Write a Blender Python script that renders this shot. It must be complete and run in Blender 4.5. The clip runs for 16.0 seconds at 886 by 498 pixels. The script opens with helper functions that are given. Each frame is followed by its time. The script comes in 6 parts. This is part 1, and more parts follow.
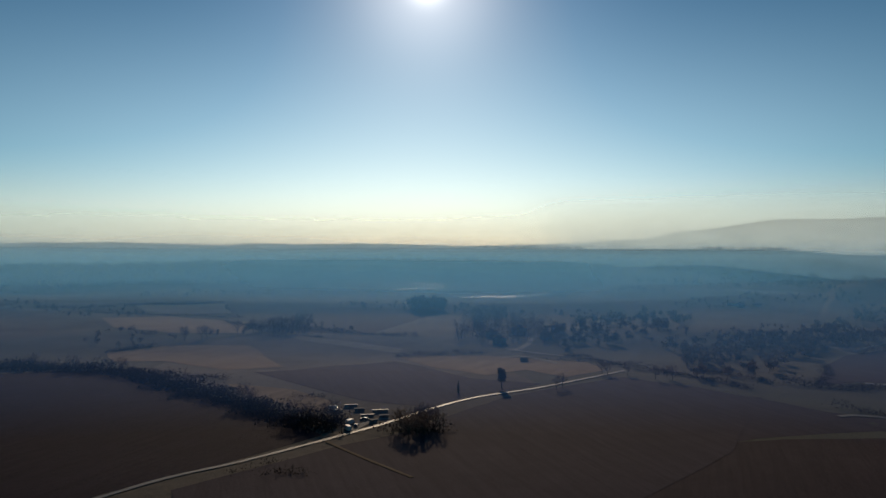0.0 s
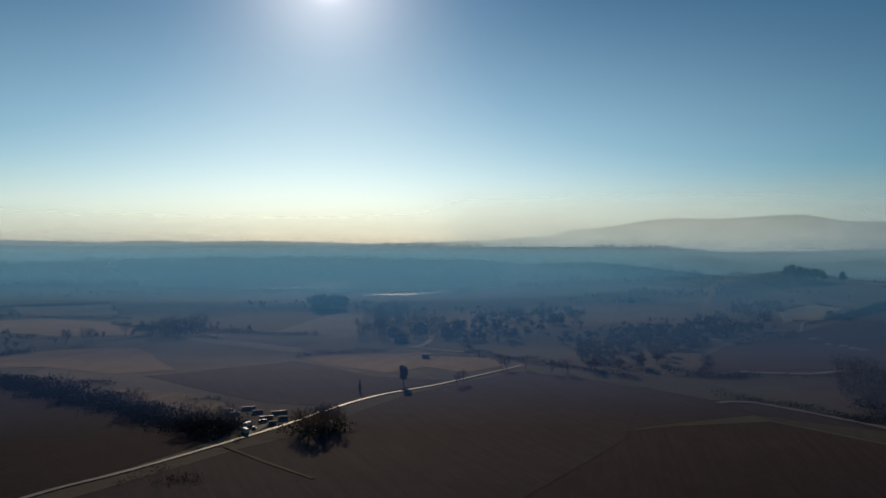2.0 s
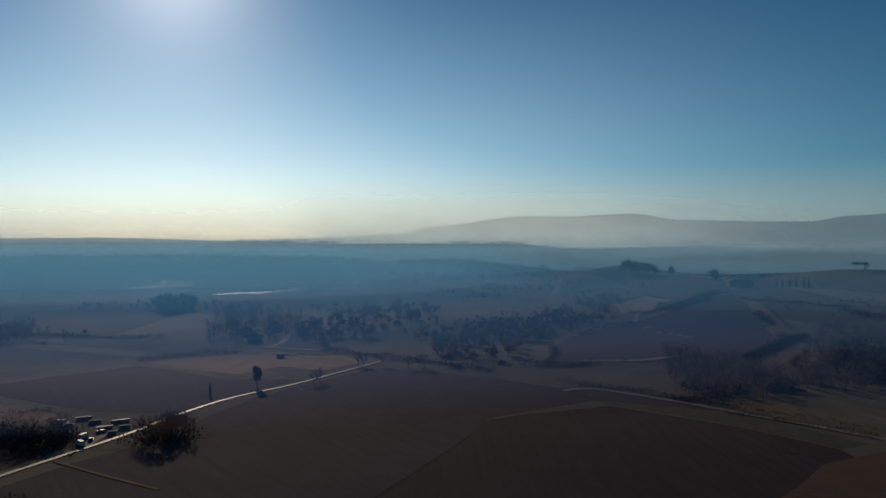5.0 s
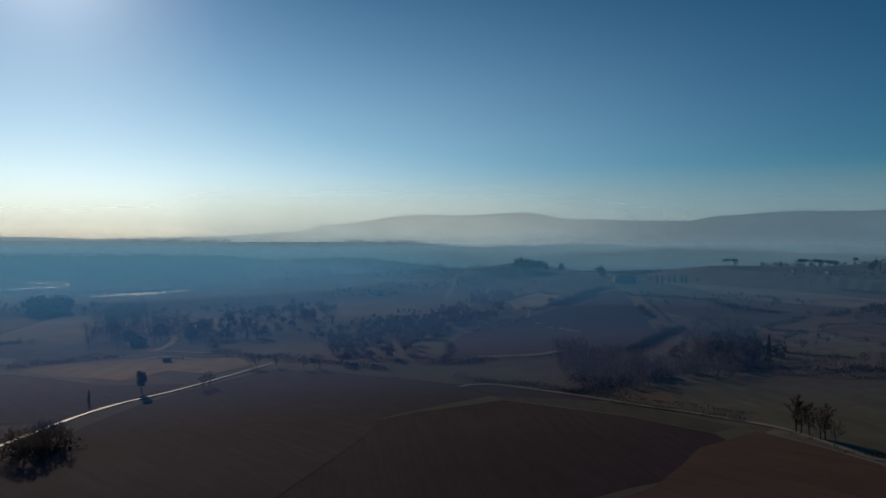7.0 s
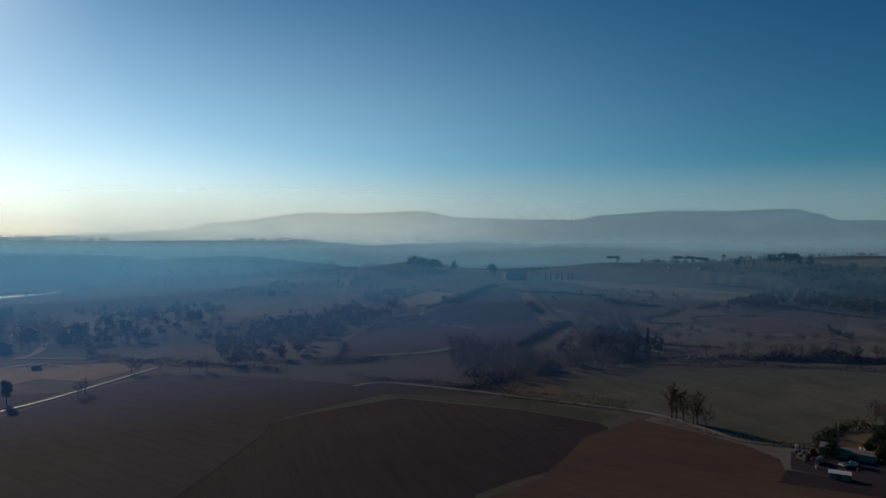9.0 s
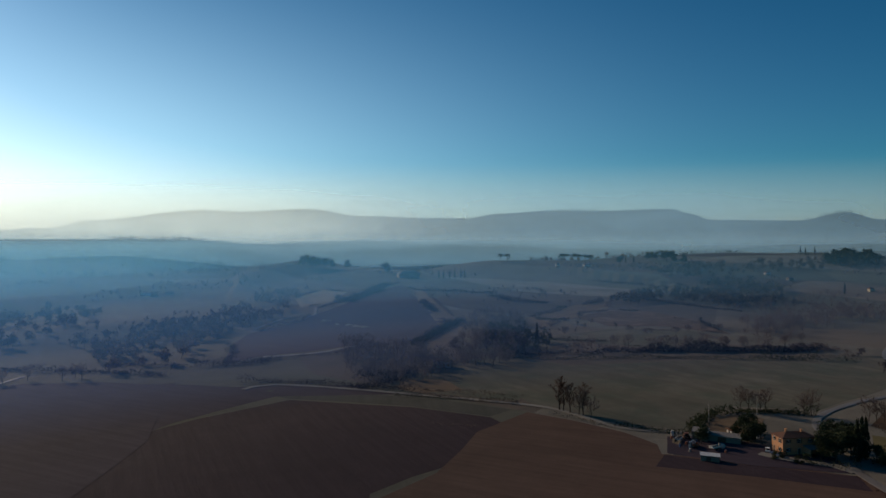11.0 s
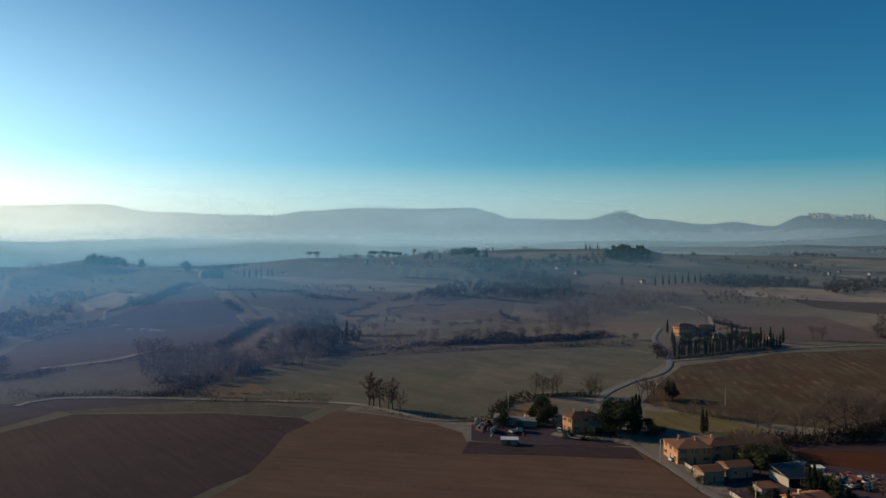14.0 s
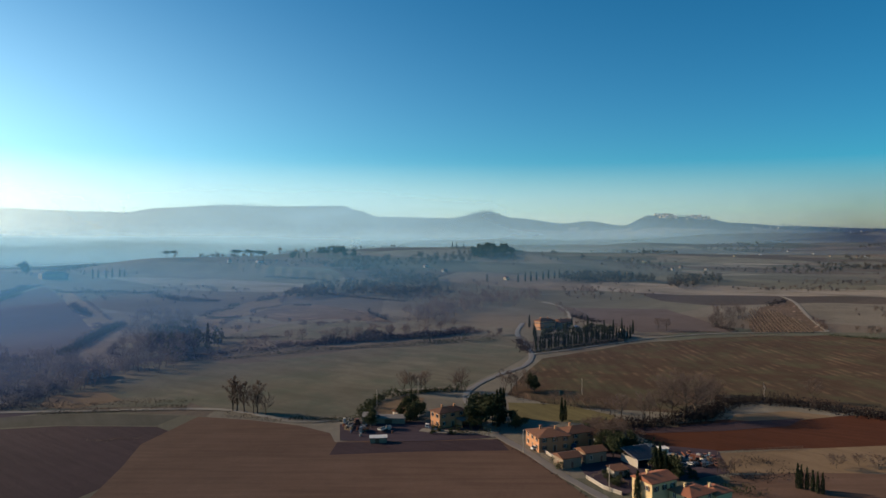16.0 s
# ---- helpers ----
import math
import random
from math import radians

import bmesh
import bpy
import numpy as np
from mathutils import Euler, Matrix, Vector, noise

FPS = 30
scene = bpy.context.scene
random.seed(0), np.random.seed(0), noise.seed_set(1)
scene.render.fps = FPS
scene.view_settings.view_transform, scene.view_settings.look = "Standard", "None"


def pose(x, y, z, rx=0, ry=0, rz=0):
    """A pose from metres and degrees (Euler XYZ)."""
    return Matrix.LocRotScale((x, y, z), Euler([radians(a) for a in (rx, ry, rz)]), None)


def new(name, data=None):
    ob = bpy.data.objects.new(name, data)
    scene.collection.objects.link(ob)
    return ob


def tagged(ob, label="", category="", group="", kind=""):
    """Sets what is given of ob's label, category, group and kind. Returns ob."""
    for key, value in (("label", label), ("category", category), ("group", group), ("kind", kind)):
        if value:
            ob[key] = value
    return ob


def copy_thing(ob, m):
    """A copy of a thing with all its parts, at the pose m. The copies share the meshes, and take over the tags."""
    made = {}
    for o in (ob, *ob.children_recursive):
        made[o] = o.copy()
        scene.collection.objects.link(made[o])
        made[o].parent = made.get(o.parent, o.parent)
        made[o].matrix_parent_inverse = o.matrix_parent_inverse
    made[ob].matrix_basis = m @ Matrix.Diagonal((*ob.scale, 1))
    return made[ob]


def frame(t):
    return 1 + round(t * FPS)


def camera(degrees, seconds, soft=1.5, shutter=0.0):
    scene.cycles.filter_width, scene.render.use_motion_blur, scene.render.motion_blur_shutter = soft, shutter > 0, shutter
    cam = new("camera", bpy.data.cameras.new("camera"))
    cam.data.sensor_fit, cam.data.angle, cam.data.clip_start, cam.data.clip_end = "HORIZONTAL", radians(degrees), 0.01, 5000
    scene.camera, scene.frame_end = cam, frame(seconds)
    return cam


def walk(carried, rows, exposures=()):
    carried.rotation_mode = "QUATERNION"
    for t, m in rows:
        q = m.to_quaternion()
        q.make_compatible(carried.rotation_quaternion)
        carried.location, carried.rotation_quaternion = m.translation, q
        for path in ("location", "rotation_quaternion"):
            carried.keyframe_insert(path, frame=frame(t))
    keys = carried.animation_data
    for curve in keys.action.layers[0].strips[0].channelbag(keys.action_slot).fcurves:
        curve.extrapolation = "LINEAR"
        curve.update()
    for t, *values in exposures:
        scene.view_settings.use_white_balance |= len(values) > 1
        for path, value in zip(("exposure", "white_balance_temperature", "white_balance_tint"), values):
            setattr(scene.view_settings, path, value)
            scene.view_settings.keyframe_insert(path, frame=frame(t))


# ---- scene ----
# the camera turns on the spot, 76 m above the fields
EYE = 76.0
cam = camera(64.74, 16.0, soft=1.5)
TURNS = [
    (0.0, 0.01, -0.00, -0.22), (0.5, -1.96, -0.04, -0.22), (1.0, -4.09, -0.09, -0.22), (1.5, -5.99, -0.13, -0.22), (2.0, -8.03, -0.16, -0.22),
    (2.5, -9.91, -0.20, -0.21), (3.0, -11.84, -0.24, -0.20), (3.5, -13.78, -0.27, -0.19), (4.0, -15.77, -0.31, -0.17), (6.5, -25.97, -0.48, -0.09),
    (7.0, -28.20, -0.51, -0.07), (7.5, -30.27, -0.54, -0.05), (8.0, -32.52, -0.58, -0.03), (8.5, -34.62, -0.61, -0.01), (9.0, -36.89, -0.64, 0.00),
    (11.5, -48.17, -0.81, 0.07), (12.0, -50.94, -0.85, 0.08), (12.5, -53.37, -0.88, 0.09), (13.0, -55.97, -0.92, 0.09), (13.5, -58.44, -0.96, 0.10),
    (14.0, -61.13, -1.00, 0.10), (14.5, -63.66, -1.03, 0.09), (15.0, -66.46, -1.07, 0.08), (15.5, -69.12, -1.11, 0.07), (16.0, -71.90, -1.15, 0.06)
]
walk(cam, [(t, pose(0, 0, EYE, 90 + pitch, roll, yaw)) for t, yaw, pitch, roll in TURNS],
     exposures=[(0.0, -1.15, 6850, 12), (4.0, -1.26, 6700, 13), (7.0, -1.28, 6300, 13), (9.0, -1.04, 6350, 12), (12.5, -0.34, 6700, 12),
                (14.5, 0.12, 6950, 12), (16.0, 0.43, 6950, 12)])

# ---- sky and sun ----
SUN_BEARING, SUN_HEIGHT = 1.4, 21.0      # degrees; bearings turn to the left from +y
sun_way = Vector((-math.sin(radians(SUN_BEARING)) * math.cos(radians(SUN_HEIGHT)),
                  math.cos(radians(SUN_BEARING)) * math.cos(radians(SUN_HEIGHT)), math.sin(radians(SUN_HEIGHT))))
SKY = 0.073
world = bpy.data.worlds.new("winter_sky")
scene.world = world
world.use_nodes = True
nt = world.node_tree
nt.nodes.clear()
sky = nt.nodes.new("ShaderNodeTexSky")
sky.sky_type = "NISHITA"
sky.sun_disc = False
sky.sun_elevation, sky.sun_rotation = radians(SUN_HEIGHT), radians(-SUN_BEARING)
sky.altitude, sky.air_density, sky.dust_density, sky.ozone_density = 300, 1.0, 0.25, 4.0
tone = nt.nodes.new("ShaderNodeHueSaturation")
tone.inputs["Hue"].default_value, tone.inputs["Saturation"].default_value = 0.494, 1.95
nt.links.new(sky.outputs["Color"], tone.inputs["Color"])


def sky_math(op, a, b=0.0):
    n = nt.nodes.new("ShaderNodeMath")
    n.operation = op
    for i, v in enumerate((a, b)):
        if isinstance(v, (int, float)):
            n.inputs[i].default_value = v
        else:
            nt.links.new(v, n.inputs[i])
    return n.outputs[0]


def sky_light(colour, strength):
    n = nt.nodes.new("ShaderNodeBackground")
    if isinstance(colour, tuple):
        n.inputs["Color"].default_value = (*colour, 1)
    else:
        nt.links.new(colour, n.inputs["Color"])
    if isinstance(strength, float):
        n.inputs["Strength"].default_value = strength
    else:
        nt.links.new(strength, n.inputs["Strength"])
    return n.outputs[0]


# hazy winter air: a pale band over the horizon, brightest under the sun, and an aureole round the sun
way = nt.nodes.new("ShaderNodeTexCoord").outputs["Generated"]
split = nt.nodes.new("ShaderNodeSeparateXYZ")
nt.links.new(way, split.inputs[0])
up = sky_math("MAXIMUM", split.outputs["Z"], 0.0)
dot = nt.nodes.new("ShaderNodeVectorMath")
dot.operation = "DOT_PRODUCT"
nt.links.new(way, dot.inputs[0])
dot.inputs[1].default_value = sun_way
near_sun = dot.outputs["Value"]
off_sun = sky_math("SUBTRACT", 1.0, near_sun)
ahead = sky_math("POWER", sky_math("ADD", sky_math("MULTIPLY", near_sun, 0.499), 0.5), 8.5)
low = sky_math("DIVIDE", up, 0.255)
band = sky_math("EXPONENT", sky_math("MULTIPLY", sky_math("MULTIPLY", low, low), -1.0))
lowest = sky_math("EXPONENT", sky_math("MULTIPLY", up, -14.0))
layers = [
    sky_light(tone.outputs["Color"], SKY),
    sky_light((0.64, 0.9, 0.96), sky_math("MULTIPLY", sky_math("MULTIPLY", ahead, band), 1.45)),
    sky_light((1.0, 0.68, 0.4), sky_math("MULTIPLY", sky_math("MULTIPLY", sky_math("POWER", ahead, 1.9), lowest), 2.0)),
    sky_light((0.62, 0.85, 1.0), sky_math("MULTIPLY", sky_math("MULTIPLY", sky_math("EXPONENT", sky_math("MULTIPLY", up, -8.0)), sky_math("ADD", sky_math("MULTIPLY", near_sun, 0.5), 0.5)), 0.3)),
    sky_light((0.95, 0.98, 1.0), sky_math("MULTIPLY", sky_math("EXPONENT", sky_math("MULTIPLY", off_sun, -55.0)), 0.34)),
    sky_light((1.0, 0.97, 0.95), sky_math("MULTIPLY", sky_math("EXPONENT", sky_math("MULTIPLY", off_sun, -300.0)), 0.9)),
    sky_light((1.0, 0.97, 0.9), sky_math("MULTIPLY", sky_math("EXPONENT", sky_math("MULTIPLY", off_sun, -3600.0)), 2.6)),
]
total = layers[0]
for layer in layers[1:]:
    add = nt.nodes.new("ShaderNodeAddShader")
    nt.links.new(total, add.inputs[0])
    nt.links.new(layer, add.inputs[1])
    total = add.outputs[0]
out = nt.nodes.new("ShaderNodeOutputWorld")
nt.links.new(total, out.inputs["Surface"])

lamp = bpy.data.lights.new("sun", "SUN")
lamp.energy, lamp.angle, lamp.color = 4.8, radians(0.6), (1.0, 0.8, 0.57)
sun = new("sun", lamp)
sun.matrix_world = Matrix.Translation((0, 300, 500)) @ sun_way.to_track_quat("Z", "Y").to_matrix().to_4x4()


# ---- materials ----
def nodes(name):
    m = bpy.data.materials.new(name)
    m.use_nodes = True
    t = m.node_tree
    t.nodes.clear()
    return m, t, t.nodes.new("ShaderNodeOutputMaterial")


def link(t, a, b):
    t.links.new(a, b)


def math_node(t, op, a, b=0.0, clamp=False):
    n = t.nodes.new("ShaderNodeMath")
    n.operation, n.use_clamp = op, clamp
    for i, v in enumerate((a, b)):
        if isinstance(v, (int, float)):
            n.inputs[i].default_value = v
        else:
            link(t, v, n.inputs[i])
    return n.outputs[0]


def noise_node(t, vec, scale, detail=4.0, rough=0.55, warp=0.0):
    n = t.nodes.new("ShaderNodeTexNoise")
    n.inputs["Scale"].default_value, n.inputs["Detail"].default_value = scale, detail
    n.inputs["Roughness"].default_value, n.inputs["Distortion"].default_value = rough, warp
    link(t, vec, n.inputs["Vector"])
    return n.outputs["Fac"]


def ramp_node(t, fac, stops):
    n = t.nodes.new("ShaderNodeValToRGB")
    e = n.color_ramp.elements
    while len(e) < len(stops):
        e.new(0.5)
    for el, (p, c) in zip(e, stops):
        el.position, el.color = p, (*c, 1)
    link(t, fac, n.inputs["Fac"])
    return n.outputs["Color"]


def mix_node(t, fac, a, b, kind="MIX"):
    n = t.nodes.new("ShaderNodeMix")
    n.data_type, n.blend_type, n.clamp_factor = "RGBA", kind, True
    for s, v in ((n.inputs[0], fac), (n.inputs[6], a), (n.inputs[7], b)):
        if isinstance(v, (int, float)):
            s.default_value = v
        elif isinstance(v, tuple):
            s.default_value = (*v, 1)
        else:
            link(t, v, s)
    return n.outputs[2]


def place_node(t, kind="Object"):
    return t.nodes.new("ShaderNodeTexCoord").outputs[kind]


def soil(name, dark, light, furrow=None, spacing=1.0, clump=0.12, rough=0.95, green=None, streak=0.0, spec=0.08):
    """Earth, grass or stubble: two scales of noise, and furrows along one bearing if given."""
    m, t, out = nodes(name)
    vec = place_node(t)
    big = noise_node(t, vec, 0.018, 5, 0.6, 0.4)
    fine = noise_node(t, vec, 0.7, 6, 0.7)
    mid = noise_node(t, vec, 0.09, 4, 0.6)
    col = ramp_node(t, math_node(t, "ADD", math_node(t, "MULTIPLY", big, 0.6), math_node(t, "MULTIPLY", mid, 0.4)),
                    [(0.32, dark), (0.68, light)])
    col = mix_node(t, math_node(t, "MULTIPLY", fine, 0.55), col, tuple(c * 0.45 for c in dark))
    if green:
        patch = noise_node(t, vec, 0.035, 5, 0.65)
        col = mix_node(t, ramp_node(t, patch, [(0.45, (0, 0, 0)), (0.62, (1, 1, 1))]), col, green)
    relief = fine
    if furrow is not None:
        rot = t.nodes.new("ShaderNodeMapping")
        rot.inputs["Rotation"].default_value = (0, 0, radians(furrow))
        link(t, vec, rot.inputs["Vector"])
        if streak:
            wave = t.nodes.new("ShaderNodeTexWave")
            wave.wave_type, wave.bands_direction = "BANDS", "X"
            wave.inputs["Scale"].default_value = 0.314 / spacing
            wave.inputs["Distortion"].default_value, wave.inputs["Detail"].default_value = 0.8, 2
            wave.inputs["Detail Scale"].default_value = 0.15
            link(t, rot.outputs["Vector"], wave.inputs["Vector"])
            gap = ramp_node(t, noise_node(t, vec, 0.045, 5, 0.7), [(0.5, (0, 0, 0)), (0.68, (1, 1, 1))])
            lines = math_node(t, "MULTIPLY", math_node(t, "POWER", wave.outputs["Fac"], 3.0), math_node(t, "MULTIPLY", gap, 3 * streak))
            col = mix_node(t, lines, col, tuple(min(1, c * 1.9) for c in light))
        squeeze = t.nodes.new("ShaderNodeMapping")
        squeeze.inputs["Scale"].default_value = (1.0 / spacing, 0.02, 1)
        link(t, rot.outputs["Vector"], squeeze.inputs["Vector"])
        drag = noise_node(t, squeeze.outputs["Vector"], 1.0, 5, 0.65)
        col = mix_node(t, ramp_node(t, drag, [(0.36, (0.5, 0.5, 0.5)), (0.6, (0, 0, 0))]), col, tuple(c * 0.62 for c in dark))
        relief = math_node(t, "ADD", fine, drag)
    b = t.nodes.new("ShaderNodeBump")
    b.inputs["Strength"].default_value, b.inputs["Distance"].default_value = 0.8, clump * 1.5
    link(t, relief, b.inputs["Height"])
    p = t.nodes.new("ShaderNodeBsdfPrincipled")
    p.inputs["Roughness"].default_value = rough
    p.inputs["Specular IOR Level"].default_value = spec
    p.inputs["Diffuse Roughness"].default_value = 0.2
    link(t, col, p.inputs["Base Color"])
    link(t, b.outputs["Normal"], p.inputs["Normal"])
    link(t, p.outputs["BSDF"], out.inputs["Surface"])
    return m


def patchwork(name):
    """Open country: hedged plots of earth, stubble and winter grass, each its own colour."""
    m, t, out = nodes(name)
    vec = place_node(t)
    bent = t.nodes.new("ShaderNodeMapping")
    bent.inputs["Scale"].default_value = (1.0, 0.55, 0)
    bent.inputs["Rotation"].default_value = (0, 0, 0.5)
    link(t, vec, bent.inputs["Vector"])
    cell = t.nodes.new("ShaderNodeTexVoronoi")
    cell.inputs["Scale"].default_value = 0.0065
    link(t, bent.outputs["Vector"], cell.inputs["Vector"])
    sep = t.nodes.new("ShaderNodeSeparateColor")
    link(t, cell.outputs["Color"], sep.inputs["Color"])
    col = ramp_node(t, sep.outputs[0], [(0.0, (0.07, 0.055, 0.05)), (0.25, (0.18, 0.145, 0.115)), (0.45, (0.105, 0.112, 0.08)),
                                        (0.65, (0.24, 0.2, 0.165)), (0.8, (0.09, 0.096, 0.075)), (1.0, (0.28, 0.24, 0.195))])
    big = noise_node(t, vec, 0.012, 6, 0.65)
    fine = noise_node(t, vec, 0.25, 6, 0.7)
    col = mix_node(t, ramp_node(t, big, [(0.45, (0, 0, 0)), (0.68, (0.6, 0.6, 0.6))]), col, (0.07, 0.064, 0.05))
    col = mix_node(t, math_node(t, "MULTIPLY", fine, 0.35), col, (0.02, 0.016, 0.012))
    b = t.nodes.new("ShaderNodeBump")
    b.inputs["Strength"].default_value, b.inputs["Distance"].default_value = 0.8, 0.8
    link(t, fine, b.inputs["Height"])
    p = t.nodes.new("ShaderNodeBsdfPrincipled")
    p.inputs["Roughness"].default_value = 0.95
    p.inputs["Specular IOR Level"].default_value = 0.07
    p.inputs["Diffuse Roughness"].default_value = 0.2
    link(t, col, p.inputs["Base Color"])
    link(t, b.outputs["Normal"], p.inputs["Normal"])
    link(t, p.outputs["BSDF"], out.inputs["Surface"])
    return m


def plain(name, col, col2=None, rough=0.8, scale=1.5, metal=0.0, bump=0.02, vary=0.0, spec=0.3):
    """Paint, plaster, tile or metal with grain at two scales and a shade of its own for each piece."""
    m, t, out = nodes(name)
    vec = place_node(t)
    col2 = col2 or tuple(c * 0.7 for c in col)
    big = noise_node(t, vec, scale * 0.22, 4, 0.6)
    fine = noise_node(t, vec, scale * 4, 5, 0.65)
    c = mix_node(t, math_node(t, "ADD", math_node(t, "MULTIPLY", big, 0.7), math_node(t, "MULTIPLY", fine, 0.3)), col, col2)
    if vary:
        info = t.nodes.new("ShaderNodeObjectInfo")
        c = mix_node(t, math_node(t, "MULTIPLY", info.outputs["Random"], vary), c, tuple(v * 0.45 for v in col2))
    b = t.nodes.new("ShaderNodeBump")
    b.inputs["Strength"].default_value, b.inputs["Distance"].default_value = 0.5, bump
    link(t, fine, b.inputs["Height"])
    p = t.nodes.new("ShaderNodeBsdfPrincipled")
    p.inputs["Roughness"].default_value, p.inputs["Metallic"].default_value = rough, metal
    p.inputs["Specular IOR Level"].default_value = spec
    link(t, c, p.inputs["Base Color"])
    link(t, b.outputs["Normal"], p.inputs["Normal"])
    link(t, p.outputs["BSDF"], out.inputs["Surface"])
    return m


def foliage(name, dark, light, through_light=0.25):
    """Leaves and twigs: a shade of its own for each clump, some light passing through."""
    m, t, out = nodes(name)
    geo = t.nodes.new("ShaderNodeNewGeometry")
    info = t.nodes.new("ShaderNodeObjectInfo")
    pick = math_node(t, "ADD", math_node(t, "MULTIPLY", geo.outputs["Random Per Island"], 0.7),
                     math_node(t, "MULTIPLY", info.outputs["Random"], 0.3))
    col = ramp_node(t, pick, [(0.0, dark), (1.0, light)])
    p = t.nodes.new("ShaderNodeBsdfPrincipled")
    p.inputs["Roughness"].default_value = 0.85
    p.inputs["Specular IOR Level"].default_value = 0.15
    link(t, col, p.inputs["Base Color"])
    tr = t.nodes.new("ShaderNodeBsdfTranslucent")
    link(t, col, tr.inputs["Color"])
    mx = t.nodes.new("ShaderNodeMixShader")
    mx.inputs[0].default_value = through_light
    link(t, p.outputs["BSDF"], mx.inputs[1])
    link(t, tr.outputs["BSDF"], mx.inputs[2])
    link(t, mx.outputs["Shader"], out.inputs["Surface"])
    return m


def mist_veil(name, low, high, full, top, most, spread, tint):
    """Haze put in as a sheet: tint and cover imitate sunlit air. Thick between two heights, fading out above and
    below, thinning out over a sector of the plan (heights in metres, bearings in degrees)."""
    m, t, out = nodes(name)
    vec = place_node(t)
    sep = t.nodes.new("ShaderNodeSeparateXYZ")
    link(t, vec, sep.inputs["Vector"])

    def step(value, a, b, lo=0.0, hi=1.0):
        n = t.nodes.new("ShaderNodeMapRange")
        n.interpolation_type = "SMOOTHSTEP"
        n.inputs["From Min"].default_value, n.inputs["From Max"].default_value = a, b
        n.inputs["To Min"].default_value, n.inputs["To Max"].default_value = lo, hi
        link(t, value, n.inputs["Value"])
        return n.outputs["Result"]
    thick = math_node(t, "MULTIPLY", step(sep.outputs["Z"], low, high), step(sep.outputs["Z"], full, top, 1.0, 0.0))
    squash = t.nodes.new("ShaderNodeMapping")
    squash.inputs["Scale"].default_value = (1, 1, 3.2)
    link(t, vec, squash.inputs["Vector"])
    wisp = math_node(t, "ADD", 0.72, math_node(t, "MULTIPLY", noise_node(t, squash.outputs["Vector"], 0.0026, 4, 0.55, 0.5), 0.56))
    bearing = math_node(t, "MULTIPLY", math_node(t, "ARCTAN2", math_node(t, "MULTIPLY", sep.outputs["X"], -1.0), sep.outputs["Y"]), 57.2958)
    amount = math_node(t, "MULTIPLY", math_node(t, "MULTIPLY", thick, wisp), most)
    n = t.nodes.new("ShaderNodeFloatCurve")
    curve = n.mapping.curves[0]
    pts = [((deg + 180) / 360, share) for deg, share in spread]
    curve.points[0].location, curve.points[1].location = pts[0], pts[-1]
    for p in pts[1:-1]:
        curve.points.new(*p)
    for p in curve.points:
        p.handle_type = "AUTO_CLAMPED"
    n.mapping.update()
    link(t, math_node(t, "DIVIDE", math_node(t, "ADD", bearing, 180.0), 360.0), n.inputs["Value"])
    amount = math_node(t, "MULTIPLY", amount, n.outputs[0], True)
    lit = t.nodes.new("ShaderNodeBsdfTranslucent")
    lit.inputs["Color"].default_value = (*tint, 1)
    # normal fixed along the sun's line, so brightness ignores how the sheet stands
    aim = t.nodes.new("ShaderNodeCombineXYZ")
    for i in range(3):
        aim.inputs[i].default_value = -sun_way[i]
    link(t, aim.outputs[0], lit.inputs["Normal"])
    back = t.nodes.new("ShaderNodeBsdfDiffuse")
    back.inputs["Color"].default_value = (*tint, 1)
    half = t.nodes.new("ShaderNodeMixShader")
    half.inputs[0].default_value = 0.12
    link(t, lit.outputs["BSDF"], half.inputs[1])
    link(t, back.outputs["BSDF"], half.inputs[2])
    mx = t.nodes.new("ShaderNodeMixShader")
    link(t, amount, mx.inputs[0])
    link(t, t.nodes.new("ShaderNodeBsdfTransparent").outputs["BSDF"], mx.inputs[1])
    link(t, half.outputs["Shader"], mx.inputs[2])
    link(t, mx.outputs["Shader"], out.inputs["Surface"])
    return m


COUNTRY = patchwork("open_country")
PLOUGHED = soil("ploughed_earth", (0.0449, 0.0291, 0.0342), (0.0761, 0.0501, 0.0559), 20, 2.4, 0.25)
BROWN = soil("harrowed_earth", (0.1046, 0.0627, 0.045), (0.1614, 0.1014, 0.0746), -18, 3.2, 0.12)
# darker copy of BROWN: backlight and purplish glare put into the colour
BROWN_BACKLIT = soil("backlit_earth", (0.0531, 0.0386, 0.0496), (0.0857, 0.0637, 0.0778), -18, 3.2, 0.12)
REDDISH = soil("red_earth", (0.0672, 0.0232, 0.0116), (0.1008, 0.0368, 0.0192), 12, 3.0, 0.15)
GRASS = soil("winter_grass", (0.1151, 0.1051, 0.0772), (0.1938, 0.1727, 0.1307), 15, 9.0, 0.08, green=(0.09, 0.096, 0.07))
LAWN = soil("yellow_lawn", (0.12, 0.1, 0.045), (0.19, 0.155, 0.07), 40, 4.0, 0.06)
GREEN = soil("sprouting_field", (0.0692, 0.0682, 0.0533), (0.1125, 0.1042, 0.0867), 40, 5.0, 0.06)
STRIPED = soil("striped_stubble", (0.068, 0.0422, 0.026), (0.1079, 0.0681, 0.0428), 71, 6.0, 0.1, streak=0.3, green=(0.075, 0.068, 0.038))
MAUVE = soil("mauve_earth", (0.105, 0.08, 0.072), (0.155, 0.12, 0.108), -30, 4.0, 0.12)
TAN = soil("tan_stubble", (0.27, 0.185, 0.115), (0.4, 0.28, 0.175), 30, 5.0, 0.1)
PALE = soil("pale_stubble", (0.272, 0.224, 0.16), (0.384, 0.32, 0.232), 30, 5.0, 0.1)
